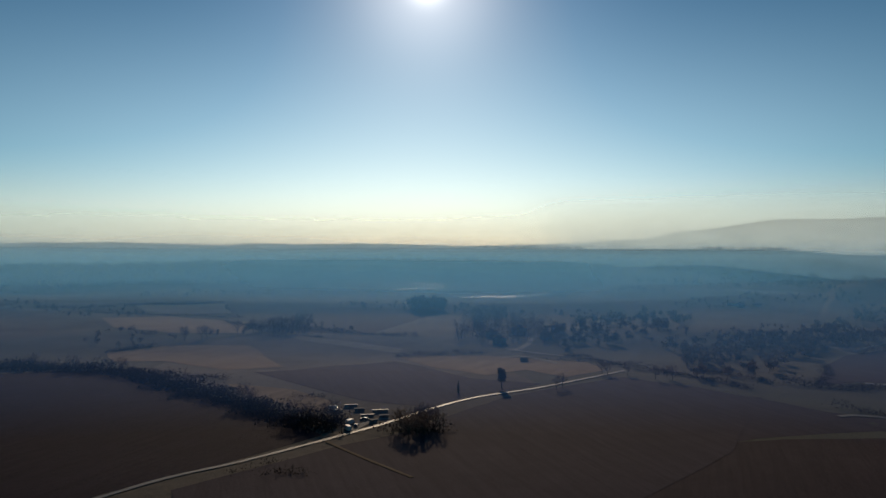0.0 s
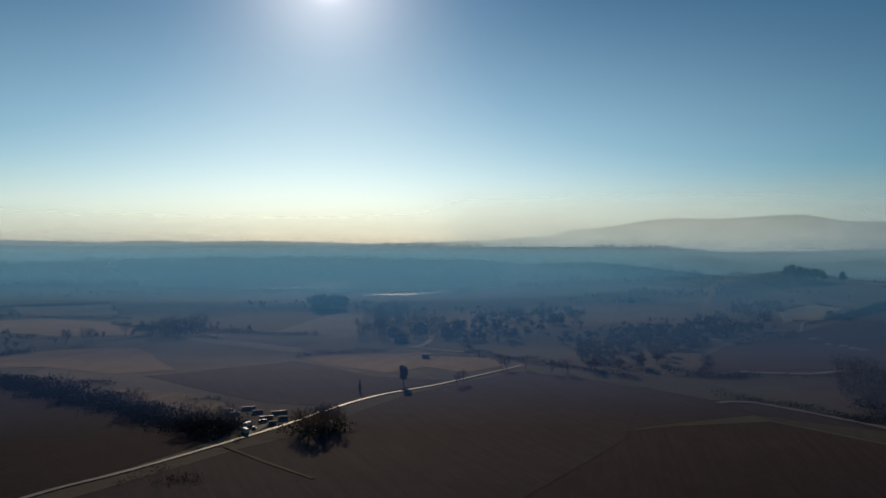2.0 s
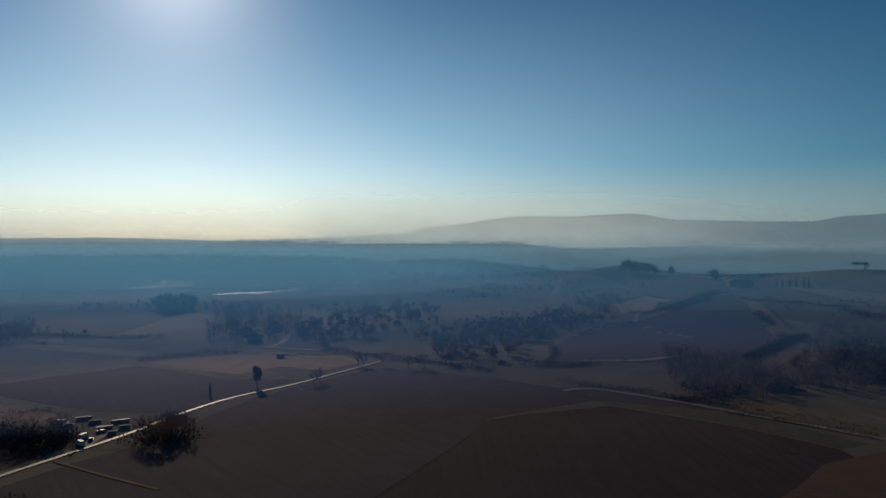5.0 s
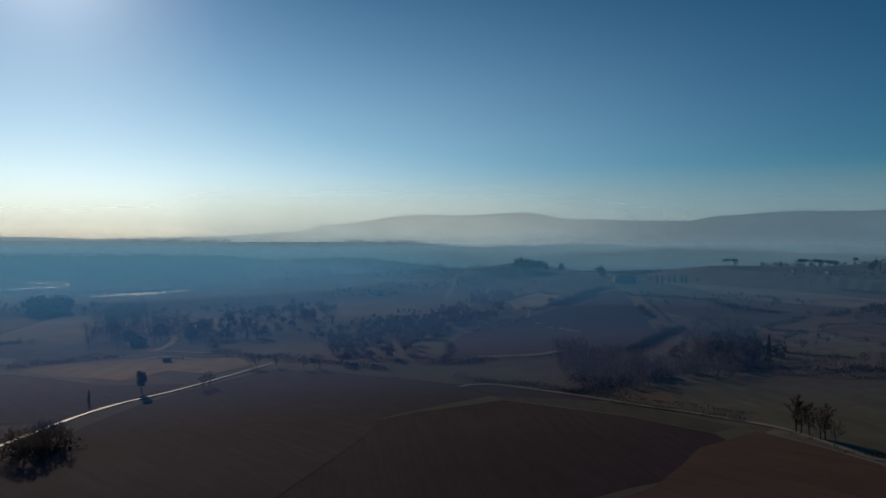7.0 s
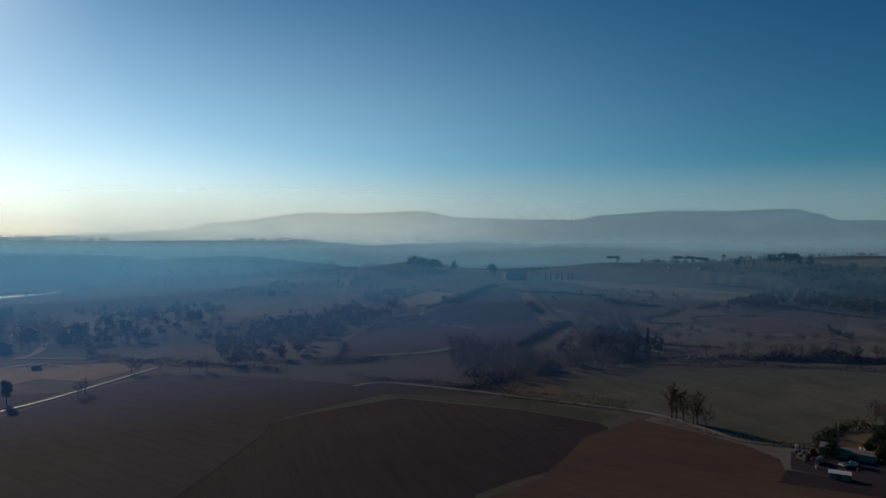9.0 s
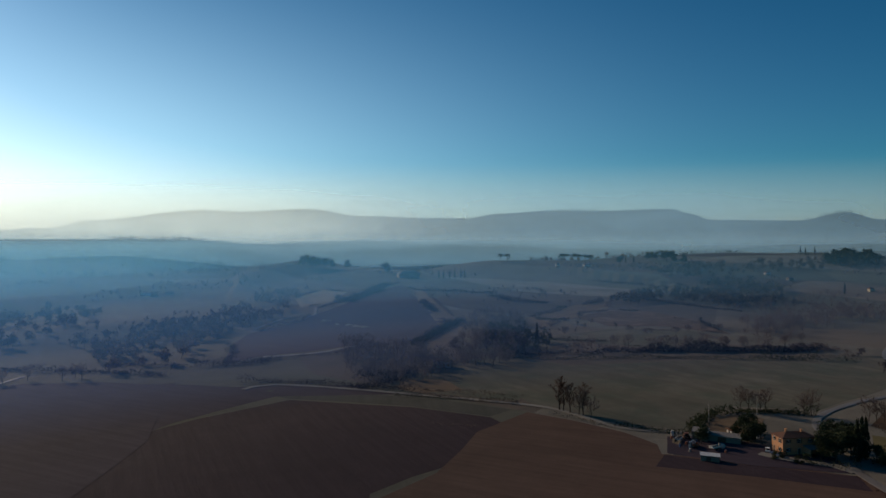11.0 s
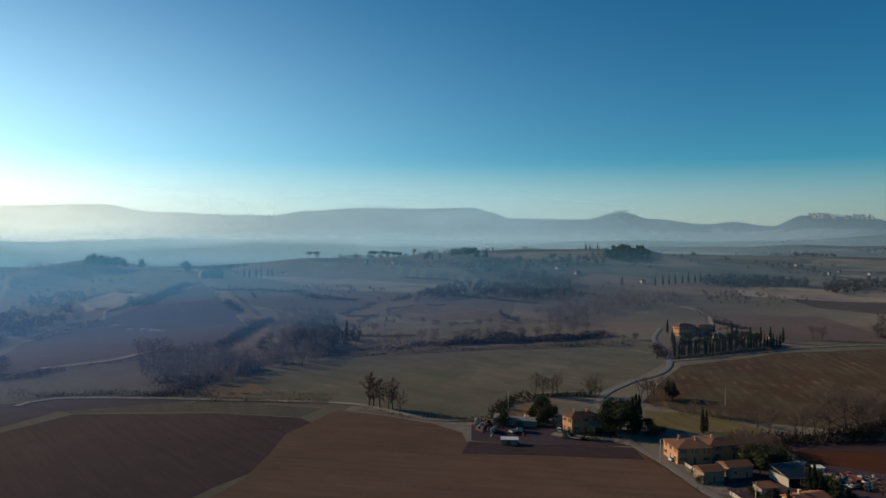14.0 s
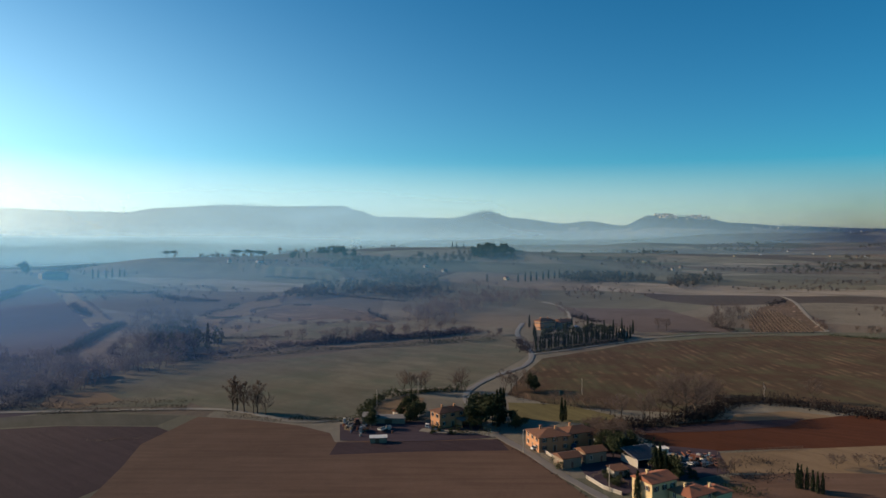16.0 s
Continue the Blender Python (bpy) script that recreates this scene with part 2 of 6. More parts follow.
# ploughed earth with the shade below the hedge put into its colour
HEDGE_SHADE = soil("hedge_shaded_earth", (0.0156, 0.0089, 0.0193), (0.0265, 0.0156, 0.0326), 20, 2.4, 0.25)
WOODED = soil("wooded_hills", (0.011, 0.019, 0.016), (0.024, 0.036, 0.028), None, 1, 2.0)
STRAW = soil("dry_grass", (0.1615, 0.1105, 0.068), (0.2465, 0.1742, 0.1105), 30, 7.0, 0.1)
VINES = soil("vineyard_rows", (0.0945, 0.0641, 0.0428), (0.1796, 0.1239, 0.0898), 106, 6.0, 0.2, streak=0.35)
GRAVEL = soil("pale_gravel", (0.19, 0.17, 0.14), (0.3, 0.27, 0.225), None, 1, 0.04, 0.85, spec=0.15)
ASPHALT = soil("worn_asphalt", (0.15, 0.13, 0.112), (0.23, 0.205, 0.178), None, 1, 0.02, 0.55, spec=0.2)
WATER = plain("river_water", (0.06, 0.08, 0.1), rough=0.35, bump=0.01, spec=0.1)


# ---- land ----
def crest(*points):
    """A ridge line from (bearing, distance, height) points, in the plan."""
    a = np.array(points, float)
    b = np.radians(a[:, 0])
    return np.stack([-np.sin(b) * a[:, 1], np.cos(b) * a[:, 1], a[:, 2]], 1)


RIDGES = []      # crest line, width towards the valley, width behind
RIDGES.append((crest((-4, 1103, 0), (-14.4, 1287, 9), (-27, 1349, 20), (-31.3, 1349, 27), (-34.5, 1324, 39), (-38, 1300, 23),
           (-46.8, 1324, 13), (-50.5, 1410, 34), (-56, 1471, 33), (-62.5, 1532, 42), (-68, 1594, 48), (-75.9, 1655, 47),
           (-79.5, 1692, 29), (-86, 1778, 12), (-96, 1839, 6)), 760, 360))
RIDGES.append((crest((-16, 4500, 144), (-19, 4500, 192), (-26.5, 4500, 257), (-29, 4500, 252), (-35, 4500, 270), (-38.5, 4500, 228),
           (-45, 4500, 214), (-52, 4500, 204)), 560, 560))
RIDGES.append((crest((-42, 4050, 132), (-47.5, 4050, 200), (-50, 4050, 226), (-54.7, 4050, 244), (-59, 4050, 240), (-63.7, 4050, 246),
           (-65, 4050, 219), (-66.6, 4050, 182), (-72.6, 4050, 174), (-75.5, 4050, 214), (-77.7, 4050, 174), (-81.8, 4050, 142),
           (-83.6, 4050, 154), (-86.2, 4050, 130)), 420, 420))
RIDGES.append((crest((-80, 3900, 76), (-86.2, 3900, 123), (-88.4, 3900, 179), (-92.1, 3900, 168), (-94.5, 3900, 137), (-98.4, 3900, 118),
           (-104.3, 3900, 104), (-120, 3900, 96)), 400, 420))
RIDGES.append((crest((-14, 1955, 30), (-20, 2070, 48), (-28, 2300, 50), (-35, 2300, 8)), 330, 300))
RIDGES.append((crest((-40, 2500, 40), (-48, 2450, 54), (-58, 2500, 42), (-70, 2600, 30), (-84, 2400, 15), (-100, 2400, 10)), 420, 380))
RIDGES.append((crest((40, 3200, 80), (20, 3200, 74), (8, 3300, 82), (-8, 3200, 78), (-24, 3300, 80)), 500, 400))
RIDGES.append((crest((40, 1780, 30), (25, 1800, 37), (10, 1820, 42), (0, 1820, 44), (-8, 1840, 40), (-15, 1850, 30)), 420, 110))


def height(x, y):
    """Height of the ground at x, y (arrays)."""
    x, y = np.asarray(x, float), np.asarray(y, float)
    r = np.hypot(x, y)
    k = np.clip((r - 2100) / 2600, 0, 1)
    z = 100 * k * k * (3 - 2 * k) - 12 * np.exp(-((r - 1980) / 400) ** 2)
    k = np.clip((r - 320) / 1000, 0, 1)
    z = z + k * (1.3 * np.sin(x / 29 + 2 * np.sin(y / 61)) * np.sin(y / 33 + 0.4) + 3.4 * np.sin(x / 71 + 1.3 * np.sin(y / 143)) * np.sin(y / 83 + 0.7) + 3.5 * np.sin(x / 211 - y / 260 + 2))
    k = np.clip((r - 1500) / 1500, 0, 1)
    z = z + k * (6 * np.sin(x / 260 + 2 * np.sin(y / 410)) + 5 * np.sin(y / 170 + x / 390) + 2.5 * np.sin(x / 93) * np.sin(y / 77))
    for line, front, back in RIDGES:
        best, top, side = np.full(x.shape, 1e9), np.zeros(x.shape), np.zeros(x.shape)
        for a, b in zip(line[:-1], line[1:]):
            e = b[:2] - a[:2]
            s = np.clip(((x - a[0]) * e[0] + (y - a[1]) * e[1]) / (e @ e), 0, 1)
            px, py = a[0] + s * e[0], a[1] + s * e[1]
            d = np.hypot(x - px, y - py)
            near = d < best
            s = s * s * (3 - 2 * s)
            best = np.where(near, d, best)
            top = np.where(near, a[2] + s * (b[2] - a[2]), top)
            side = np.where(near, r - np.hypot(px, py), side)
        w = np.where(side < 0, front, back)
        k = np.clip(1 - best / w, 0, 1)
        lift = k * k * (3 - 2 * k)
        z = z * (1 - lift) + np.maximum(z, top) * lift
    return z


def level(x, y):
    return float(height(np.array([x]), np.array([y]))[0])


def mesh_object(name, verts, faces, material, smooth=False):
    me = bpy.data.meshes.new(name)
    me.from_pydata(verts, [], faces)
    me.materials.append(material)
    if smooth:
        me.polygons.foreach_set("use_smooth", [True] * len(me.polygons))
    me.update()
    return new(name, me)


def build_ground():
    seen = np.arange(-112, 42, 0.28)
    hidden = np.arange(42, 248, 2.0)
    bearings = np.radians(np.concatenate([seen, hidden]))
    radii = np.concatenate([[3, 40, 80], np.geomspace(100, 4930, 210)])
    b, r = np.meshgrid(bearings, radii)
    x, y = -np.sin(b) * r, np.cos(b) * r
    z = height(x, y)
    n, k = b.shape
    verts = np.stack([x, y, z], -1).reshape(-1, 3).tolist()
    faces = []
    for i in range(n - 1):
        for j in range(k):
            q = (j + 1) % k
            faces.append((i * k + j, i * k + q, (i + 1) * k + q, (i + 1) * k + j))
    faces.append(tuple(range(k))[::-1])
    ob = mesh_object("ground", verts, [f[::-1] for f in faces], COUNTRY, True)
    # the far hills are wooded
    ob.data.materials.append(WOODED)
    high = np.append(((r > 3300) & (z > 92 + 10 * np.sin(x / 130) * np.sin(y / 90)))[:-1].reshape(-1), False)
    ob.data.polygons.foreach_set("material_index", high.astype(np.int32))
    return ob


tagged(build_ground(), "rolling winter farmland with hills on the horizon", "ground", kind="structure")


def drape(name, corners, material, lift=0.0, cell=22.0, rough_edge=1.5):
    """A plot that follows the ground: a polygon with uneven edges, cut into small faces."""
    rng = random.Random(name + str(corners[0]))
    bm = bmesh.new()
    ring = []
    for i, (x, y) in enumerate(corners):
        u, v = corners[(i + 1) % len(corners)]
        n = max(1, int(math.hypot(u - x, v - y) / cell))
        for s in range(n):
            j = rough_edge if s else 0
            ring.append(bm.verts.new((x + (u - x) * s / n + rng.uniform(-j, j), y + (v - y) * s / n + rng.uniform(-j, j), 0)))
    bm.faces.new(ring)
    bmesh.ops.triangulate(bm, faces=bm.faces[:])
    for _ in range(5):
        long = [e for e in bm.edges if e.calc_length() > cell * max(1.0, e.verts[0].co.length / 500)]
        if not long:
            break
        bmesh.ops.subdivide_edges(bm, edges=long, cuts=1)
        bmesh.ops.triangulate(bm, faces=bm.faces[:])
    c = np.array([v.co[:] for v in bm.verts])
    z = height(c[:, 0], c[:, 1]) + 0.02 + np.maximum(0, np.hypot(c[:, 0], c[:, 1]) - 300) * 0.0003 + lift
    for v, h in zip(bm.verts, z):
        v.co.z = h
    for f in bm.faces:
        f.smooth = True
        if f.normal.z < 0:
            f.normal_flip()
    me = bpy.data.meshes.new(name)
    bm.to_mesh(me)
    bm.free()
    me.materials.append(material)
    return new(name, me)


PLOTS, LANES = [], []


def plot(name, label, material, *corners, lift=0.0):
    PLOTS.append(np.array(corners, float))
    lift += 0.0025 * len(PLOTS)
    return tagged(drape(name, corners, material, lift), label, "field", kind="structure")


def lane(name, label, material, width, *points, lift=0.16):
    """A road along a smooth line, slightly cambered, on the ground."""
    LANES.append(np.array(points, float))
    pts = [Vector((*p, 0)) for p in points]
    line = []
    for i in range(len(pts) - 1):
        a, b, c, d = pts[max(i - 1, 0)], pts[i], pts[i + 1], pts[min(i + 2, len(pts) - 1)]
        n = max(2, int((c - b).length / 6))
        for s in range(n):
            u = s / n
            line.append(0.5 * (2 * b + (c - a) * u + (2 * a - 5 * b + 4 * c - d) * u * u + (3 * b - a - 3 * c + d) * u ** 3))
    line.append(pts[-1])
    verts, faces = [], []
    for i, p in enumerate(line):
        e = (line[min(i + 1, len(line) - 1)] - line[max(i - 1, 0)]).normalized()
        side = Vector((-e.y, e.x, 0)) * width / 2 * (1 + 0.08 * math.sin(i * 1.7))
        for k, up in ((-1.15, -0.1), (-1, 0), (0, 0.03), (1, 0), (1.15, -0.1)):
            q = p + side * k
            verts.append((q.x, q.y, level(q.x, q.y) + 0.05 + q.length * 0.0003 + lift + up))
    for i in range(len(line) - 1):
        for k in range(4):
            faces.append((i * 5 + k, i * 5 + k + 1, i * 5 + k + 6, i * 5 + k + 5))
    return tagged(mesh_object(name, verts, [f[::-1] for f in faces], material), label, "road", kind="structure")


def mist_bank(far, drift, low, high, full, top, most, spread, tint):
    """A standing sheet imitating haze and mist: its distance below the sun, drift outwards away from it, heights (gone
    below, full from, full to, gone above), most cover, share of it by bearing, and colour."""
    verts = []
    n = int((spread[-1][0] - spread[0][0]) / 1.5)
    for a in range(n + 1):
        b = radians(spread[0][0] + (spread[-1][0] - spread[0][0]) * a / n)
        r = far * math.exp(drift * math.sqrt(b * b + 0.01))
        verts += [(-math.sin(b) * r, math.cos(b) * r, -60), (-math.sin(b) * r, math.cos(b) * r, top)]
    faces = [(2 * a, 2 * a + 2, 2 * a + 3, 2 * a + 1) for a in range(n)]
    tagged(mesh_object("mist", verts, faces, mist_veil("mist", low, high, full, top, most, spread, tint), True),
           "tinted sheet imitating bluish haze and mist over the valley", "mist", kind="stuff")


# distance haze and valley mist put in as tinted sheets, paler further off
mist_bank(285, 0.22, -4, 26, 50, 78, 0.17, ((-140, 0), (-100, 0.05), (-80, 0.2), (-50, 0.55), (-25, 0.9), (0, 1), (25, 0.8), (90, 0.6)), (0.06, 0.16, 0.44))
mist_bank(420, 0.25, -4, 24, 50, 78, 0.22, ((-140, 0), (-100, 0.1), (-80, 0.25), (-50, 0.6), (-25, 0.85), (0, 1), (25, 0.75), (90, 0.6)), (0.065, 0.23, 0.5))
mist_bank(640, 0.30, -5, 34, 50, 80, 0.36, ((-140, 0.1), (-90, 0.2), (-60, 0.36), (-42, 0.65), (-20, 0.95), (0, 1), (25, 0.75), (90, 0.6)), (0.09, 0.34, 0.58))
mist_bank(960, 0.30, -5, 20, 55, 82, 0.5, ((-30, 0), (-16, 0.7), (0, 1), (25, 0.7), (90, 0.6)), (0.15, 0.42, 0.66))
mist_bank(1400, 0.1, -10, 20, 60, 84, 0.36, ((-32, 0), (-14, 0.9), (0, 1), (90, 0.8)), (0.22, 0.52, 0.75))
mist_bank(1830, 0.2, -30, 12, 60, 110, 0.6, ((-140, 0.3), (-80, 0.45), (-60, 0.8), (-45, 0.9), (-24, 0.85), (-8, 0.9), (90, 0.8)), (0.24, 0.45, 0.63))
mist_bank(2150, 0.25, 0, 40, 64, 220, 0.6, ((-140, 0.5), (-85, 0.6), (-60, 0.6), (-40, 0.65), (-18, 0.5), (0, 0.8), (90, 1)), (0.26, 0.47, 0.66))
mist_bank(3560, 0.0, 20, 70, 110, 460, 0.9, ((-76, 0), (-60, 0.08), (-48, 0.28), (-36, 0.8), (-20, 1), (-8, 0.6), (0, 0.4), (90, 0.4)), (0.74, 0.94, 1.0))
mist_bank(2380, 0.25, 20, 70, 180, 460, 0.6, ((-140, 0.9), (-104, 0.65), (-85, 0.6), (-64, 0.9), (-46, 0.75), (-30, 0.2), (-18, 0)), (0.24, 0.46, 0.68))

# ---- fields and roads ----
plot("ploughed_field", "dark ploughed field with a straight edge", PLOUGHED, (60, 261), (104, 274), (138, 281), (185, 283), (216, 231), (227, 194), (216, 167), (177, 162), (152, 163), (133, 161), (106, 129), (48, 208))
plot("grass_strip", "grey-green winter grass strip beside a gravel lane", GREEN, (186, 285), (180, 317), (195, 313), (235, 236), (244, 196), (228, 195), (217, 232))
plot("dark_wide_field", "wide bare field with backlit darkness in its colour", BROWN_BACKLIT, (-2, 309), (30, 357), (56, 380), (107, 416), (139, 388), (181, 327), (226, 288), (228, 256), (185, 294), (127, 282), (96, 266), (47, 263), (12, 229), (-18, 245))
plot("harrowed_field", "brown harrowed field below a row of farmhouses", BROWN, (245, 188), (247, 165), (246, 141), (240, 124), (230, 117), (231, 116), (253, 59), (231, 42), (203, 22), (179, 5), (132, 110), (130, 156), (160, 160), (206, 183))
plot("vegetable_plot", "dark freshly turned vegetable plot", PLOUGHED, (230, 116), (240, 88), (252, 61), (240, 54), (229, 84), (216, 112), lift=0.03)
plot("rough_meadow", "grey-green rough meadow below bare thickets", GRASS, (233.6, 271.3), (241.7, 244.8), (258.0, 204.2), (352.5, 242.8), (363.2, 287.1), (333.1, 295.1), (293.8, 286.0), (262.7, 286.9))
plot("meadow", "grey-green winter meadow with tractor tracks", GRASS, (352, 243), (392, 212), (446, 180), (491, 136), (526, 115), (434, 86), (385, 90), (339, 97), (318, 129), (266, 123), (254, 159), (259, 196), (274, 226), (316, 246))
plot("stubble_field", "wide striped stubble field with green patches", STRIPED, (426, 75), (501, 29), (550, -25), (601, -115), (585, -175), (337, -101), (349, -59), (352, -24), (313, -3), (308, 44), (324, 74), (389, 76))
plot("red_field", "reddish ploughed field beside a hedge", REDDISH, (283, 18), (310, -25), (340, -98), (292, -84), (262, -16), (257, 1))
plot("straw_strip", "pale dry grass strip along a field", STRAW, (317, -26), (331, -49), (327, -66), (310, -42), (307, -23), lift=0.03)
plot("orchard_ground", "tan grassy plot with bare saplings", STRAW, (257, -12), (272, -41), (290, -80), (256, -71), (239, -18))
plot("yellow_lawn", "yellowish lawn beside a dark cypress hedge", LAWN, (309, 70), (313, 45), (300, 22), (283, 22), (284, 41), (282, 63))
plot("vineyard", "small vineyard of pale rows beside a track", VINES, (664, -65), (792, -88), (868, -128), (730, -122), (626, -118), (600, -61))
plot("bare_plateau", "dusky bare field beside the villa", MAUVE, (754, 118), (763, 4), (657, -30), (595, -48), (564, 24), (611, 49), (675, 92))
plot("upland_vineyard", "pale terraced vineyard on the hillside", VINES, (592, 404), (648, 390), (670, 355), (633, 286), (566, 229), (576, 288), (541, 326))
plot("straw_slope", "straw-coloured slope below the ridge", STRAW, (489, 386), (599, 432), (668, 445), (700, 436), (563, 388), (490, 359))
plot("hill_meadow", "grey-green hillside meadow", GRASS, (441, 328), (526, 317), (566, 261), (512, 207), (463, 232), (441, 275))
plot("hillside_field", "large bare field on the hillside", BROWN_BACKLIT, (289, 501), (426, 584), (658, 725), (586, 627), (465, 451), (342, 366), (314, 387), (237, 399), (210, 391), (250, 457))
plot("pale_slope", "pale dry slope with bushes", PALE, (459, 690), (526, 732), (539, 694), (457, 626), (419, 621))
plot("pale_track_side", "pale grassy strip on the hillside", STRAW, (627, 676), (638, 666), (474, 446), (436, 431))
plot("straw_patch", "small straw-coloured patch by a shed", STRAW, (253, 279), (270, 263), (258, 239), (239, 248), (236, 264))
plot("meadow_slope", "dull green slope under the ridge", GRASS, (384, 361), (465, 348), (431, 281), (360, 288), (339, 314))
plot("hill_stubble", "tan stubble on the upper slope", STRAW, (528, 409), (661, 438), (754, 450), (645, 392), (555, 381))
plot("tan_field", "tan stubble field along the road", TAN, (-33, 492), (31, 497), (97, 469), (103, 441), (73, 416), (52, 440), (26, 420), (-8, 448))
plot("fallow_field", "dusky fallow field across the road", BROWN_BACKLIT, (-115, 427), (-32, 471), (16, 411), (56, 395), (23, 366), (-6, 335), (-40, 349), (-68, 376))
plot("tan_strip", "long pale stubble strip", PALE, (-135, 620), (-87, 587), (-31, 535), (-32, 510), (-82, 553), (-127, 595))
plot("tan_corner", "tan stubble plot by a hedge", TAN, (-244, 508), (-213, 546), (-154, 553), (-103, 449), (-135, 436), (-188, 470), (-221, 469))
plot("far_tan_plot", "tan plot among hedges", TAN, (-371, 760), (-311, 795), (-200, 719), (-180, 631), (-244, 624), (-318, 674))
plot("far_pale_plot", "pale plot among hedges", PALE, (-409, 930), (-298, 962), (-252, 834), (-346, 818))
plot("lower_tan", "tan strip beside a hedge", TAN, (-121, 391), (-80, 376), (-54, 346), (-58, 319), (-78, 342), (-104, 364))
# field painted near black for the shade under the hedge
plot("dark_corner_field", "ploughed field below a hedge, shade painted into its colour", HEDGE_SHADE, (-332, 418), (-269, 424), (-206, 436), (-137, 375), (-98, 341), (-66, 309), (-49, 284), (-72, 253), (-105, 216), (-120, 168), (-146, 167))
plot("right_dusk_field", "bare field beside the road, backlit darkness in its colour", BROWN_BACKLIT, (-40, 269), (-19, 286), (4, 320), (34, 357), (103, 416), (128, 380), (164, 358), (110, 264), (53, 205), (16, 169), (-65, 168), (-85, 219))
lane("road", "narrow pale asphalt country road", ASPHALT, 2.1, (-123.8, 181.8), (-103.1, 213.4), (-90.2, 231), (-71, 249.1), (-46.6, 277.1), (-25.2, 303), (-3.5, 334), (19.4, 359.5), (55, 385.1), (113.8, 437.4))
lane("farm_track", "pale farm track through a field", STRAW, 1.4, (-45.4, 274.3), (-29.4, 254.3), (-9.9, 231.8))
lane("gravel_lane", "pale gravel lane along the fields", GRAVEL, 3.0, (180.5, 318.4), (197.8, 317.4), (220.1, 279.8), (237.7, 238.9), (249.2, 213.2), (257.6, 186.5), (254.3, 162.9), (250.6, 144), (261.2, 123.8))
lane("main_road", "country road past the farmhouses", ASPHALT, 3.0, (181, -0.6), (206.1, 19.7), (218.8, 31.3), (237.6, 45.7), (256.5, 62.3), (278.1, 74.8), (308.3, 89.4), (332.1, 93.6), (367.3, 89.3), (395.8, 81.1), (430.2, 82.5), (471.6, 94.7), (532, 113.6), (595.6, 122.2))
lane("house_drive", "pale drive beside a farmhouse", GRAVEL, 4, (255.6, 62.1), (257.8, 69.3), (255.1, 82.1), (254.8, 92.4))
lane("villa_road", "pale road below a cypress row", GRAVEL, 2.4, (439.2, 83.1), (460.3, 66.1), (488.7, 47), (511.1, 29.5), (532.8, 14.7), (572.4, -25.9), (593, -59.9), (622.8, -118.7))
lane("vineyard_track", "pale track round a vineyard", GRAVEL, 3.2, (622.8, -118.7), (729.8, -122.4), (848.4, -128.2), (931, -122.1), (962.1, -96.8))
lane("villa_drive", "pale drive behind the villa", GRAVEL, 3.2, (643.1, 87.3), (730.7, 103.9), (773.7, 120.6), (798.7, 140.8))
lane("hill_track", "pale track over the hillside", GRAVEL, 2.6, (305.3, 521.2), (382, 584.2), (396.7, 565.8), (439.2, 616.6), (481.4, 630.2))
lane("field_path", "pale path along a field edge", GRAVEL, 4.4, (238.9, 395.4), (253.8, 388.4), (278.5, 382.3), (300.8, 388), (314, 386.6))
lane("hamlet_lane", "pale winding lane among the hamlet houses", GRAVEL, 4.5, (70.5, 718.6), (72.9, 651.9), (74.2, 594.4), (64.8, 547.2), (51.0, 519.5))
lane("hamlet_track", "pale track below the hamlet", GRAVEL, 3.5, (40.0, 487.4), (58.3, 492.6), (75.8, 464.9))
lane("village_lane", "pale lane in the hamlet", GRAVEL, 3.2, (49.5, 525.7), (72.1, 504.9), (90.1, 491.8))
lane("yard_lane", "pale yard lane", GRAVEL, 3.2, (-38.3, 290.5), (-30.8, 309.5), (-23.5, 312.1))
lane("edge_path", "pale path along a red field", STRAW, 3, (287.1, 23), (288.7, 12.1), (291, -2.9))
plot("villa_garden", "dark shaded garden below the villa", GREEN, (452, 84), (517, 97), (541, 78), (542, 52), (539, 26), (518, 30), (483, 58), lift=0.02)
plot("near_lawn", "brown rough grass below a hedge", BROWN, (236, -18), (246, -40), (254, -70), (198, -55), (185, -15), lift=0.02)
plot("yard_ground", "trodden earth yard beside the houses", BROWN_BACKLIT, (246, 35), (256, 24), (263, 13), (262, -16), (239, -18), (229, -7), (220, 6), (208, 13), (219, 24), lift=0.02)
plot("farm_yard", "grey trodden yard beside the farm sheds", BROWN_BACKLIT, (252, 126), (266, 113), (266, 93), (268, 70), (254, 62), (240, 88), (232, 116), lift=0.02)
plot("grassy_knoll", "tan grass behind the farm sheds", STRAW, (268, 120), (292, 126), (307, 118), (305, 109), (279, 102), (267, 108), lift=0.01)
# the hedge's shade laid on the ground as a strip of darker earth
plot("dusk_strip", "hedge shade painted as a dark strip", PLOUGHED, (282, 18), (289, 1), (305, -25), (319, -52), (305, -45), (289, -19), (277, 8), lift=0.02)

# ---- building blocks for things ----
def part(name, bm, material, parent, label=""):
    me = bpy.data.meshes.new(name)
    bm.to_mesh(me)
    bm.free()
    me.materials.append(material)
    ob = new(name, me)
    ob.parent = parent
    return tagged(ob, label) if label else ob


def raw_part(name, verts, faces, material, parent, label=""):
    ob = mesh_object(name, verts, faces, material)
    ob.parent = parent
    return tagged(ob, label) if label else ob


def thing(name, label, category, x, y, turn=0.0, group="", size=1.0, sink=0.0):
    ob = new(name)
    ob.empty_display_size = 0.5
    ob.matrix_world = pose(x, y, level(x, y) + 0.05 - sink, 0, 0, turn) @ Matrix.Scale(size, 4)
    return tagged(ob, label, category, group)


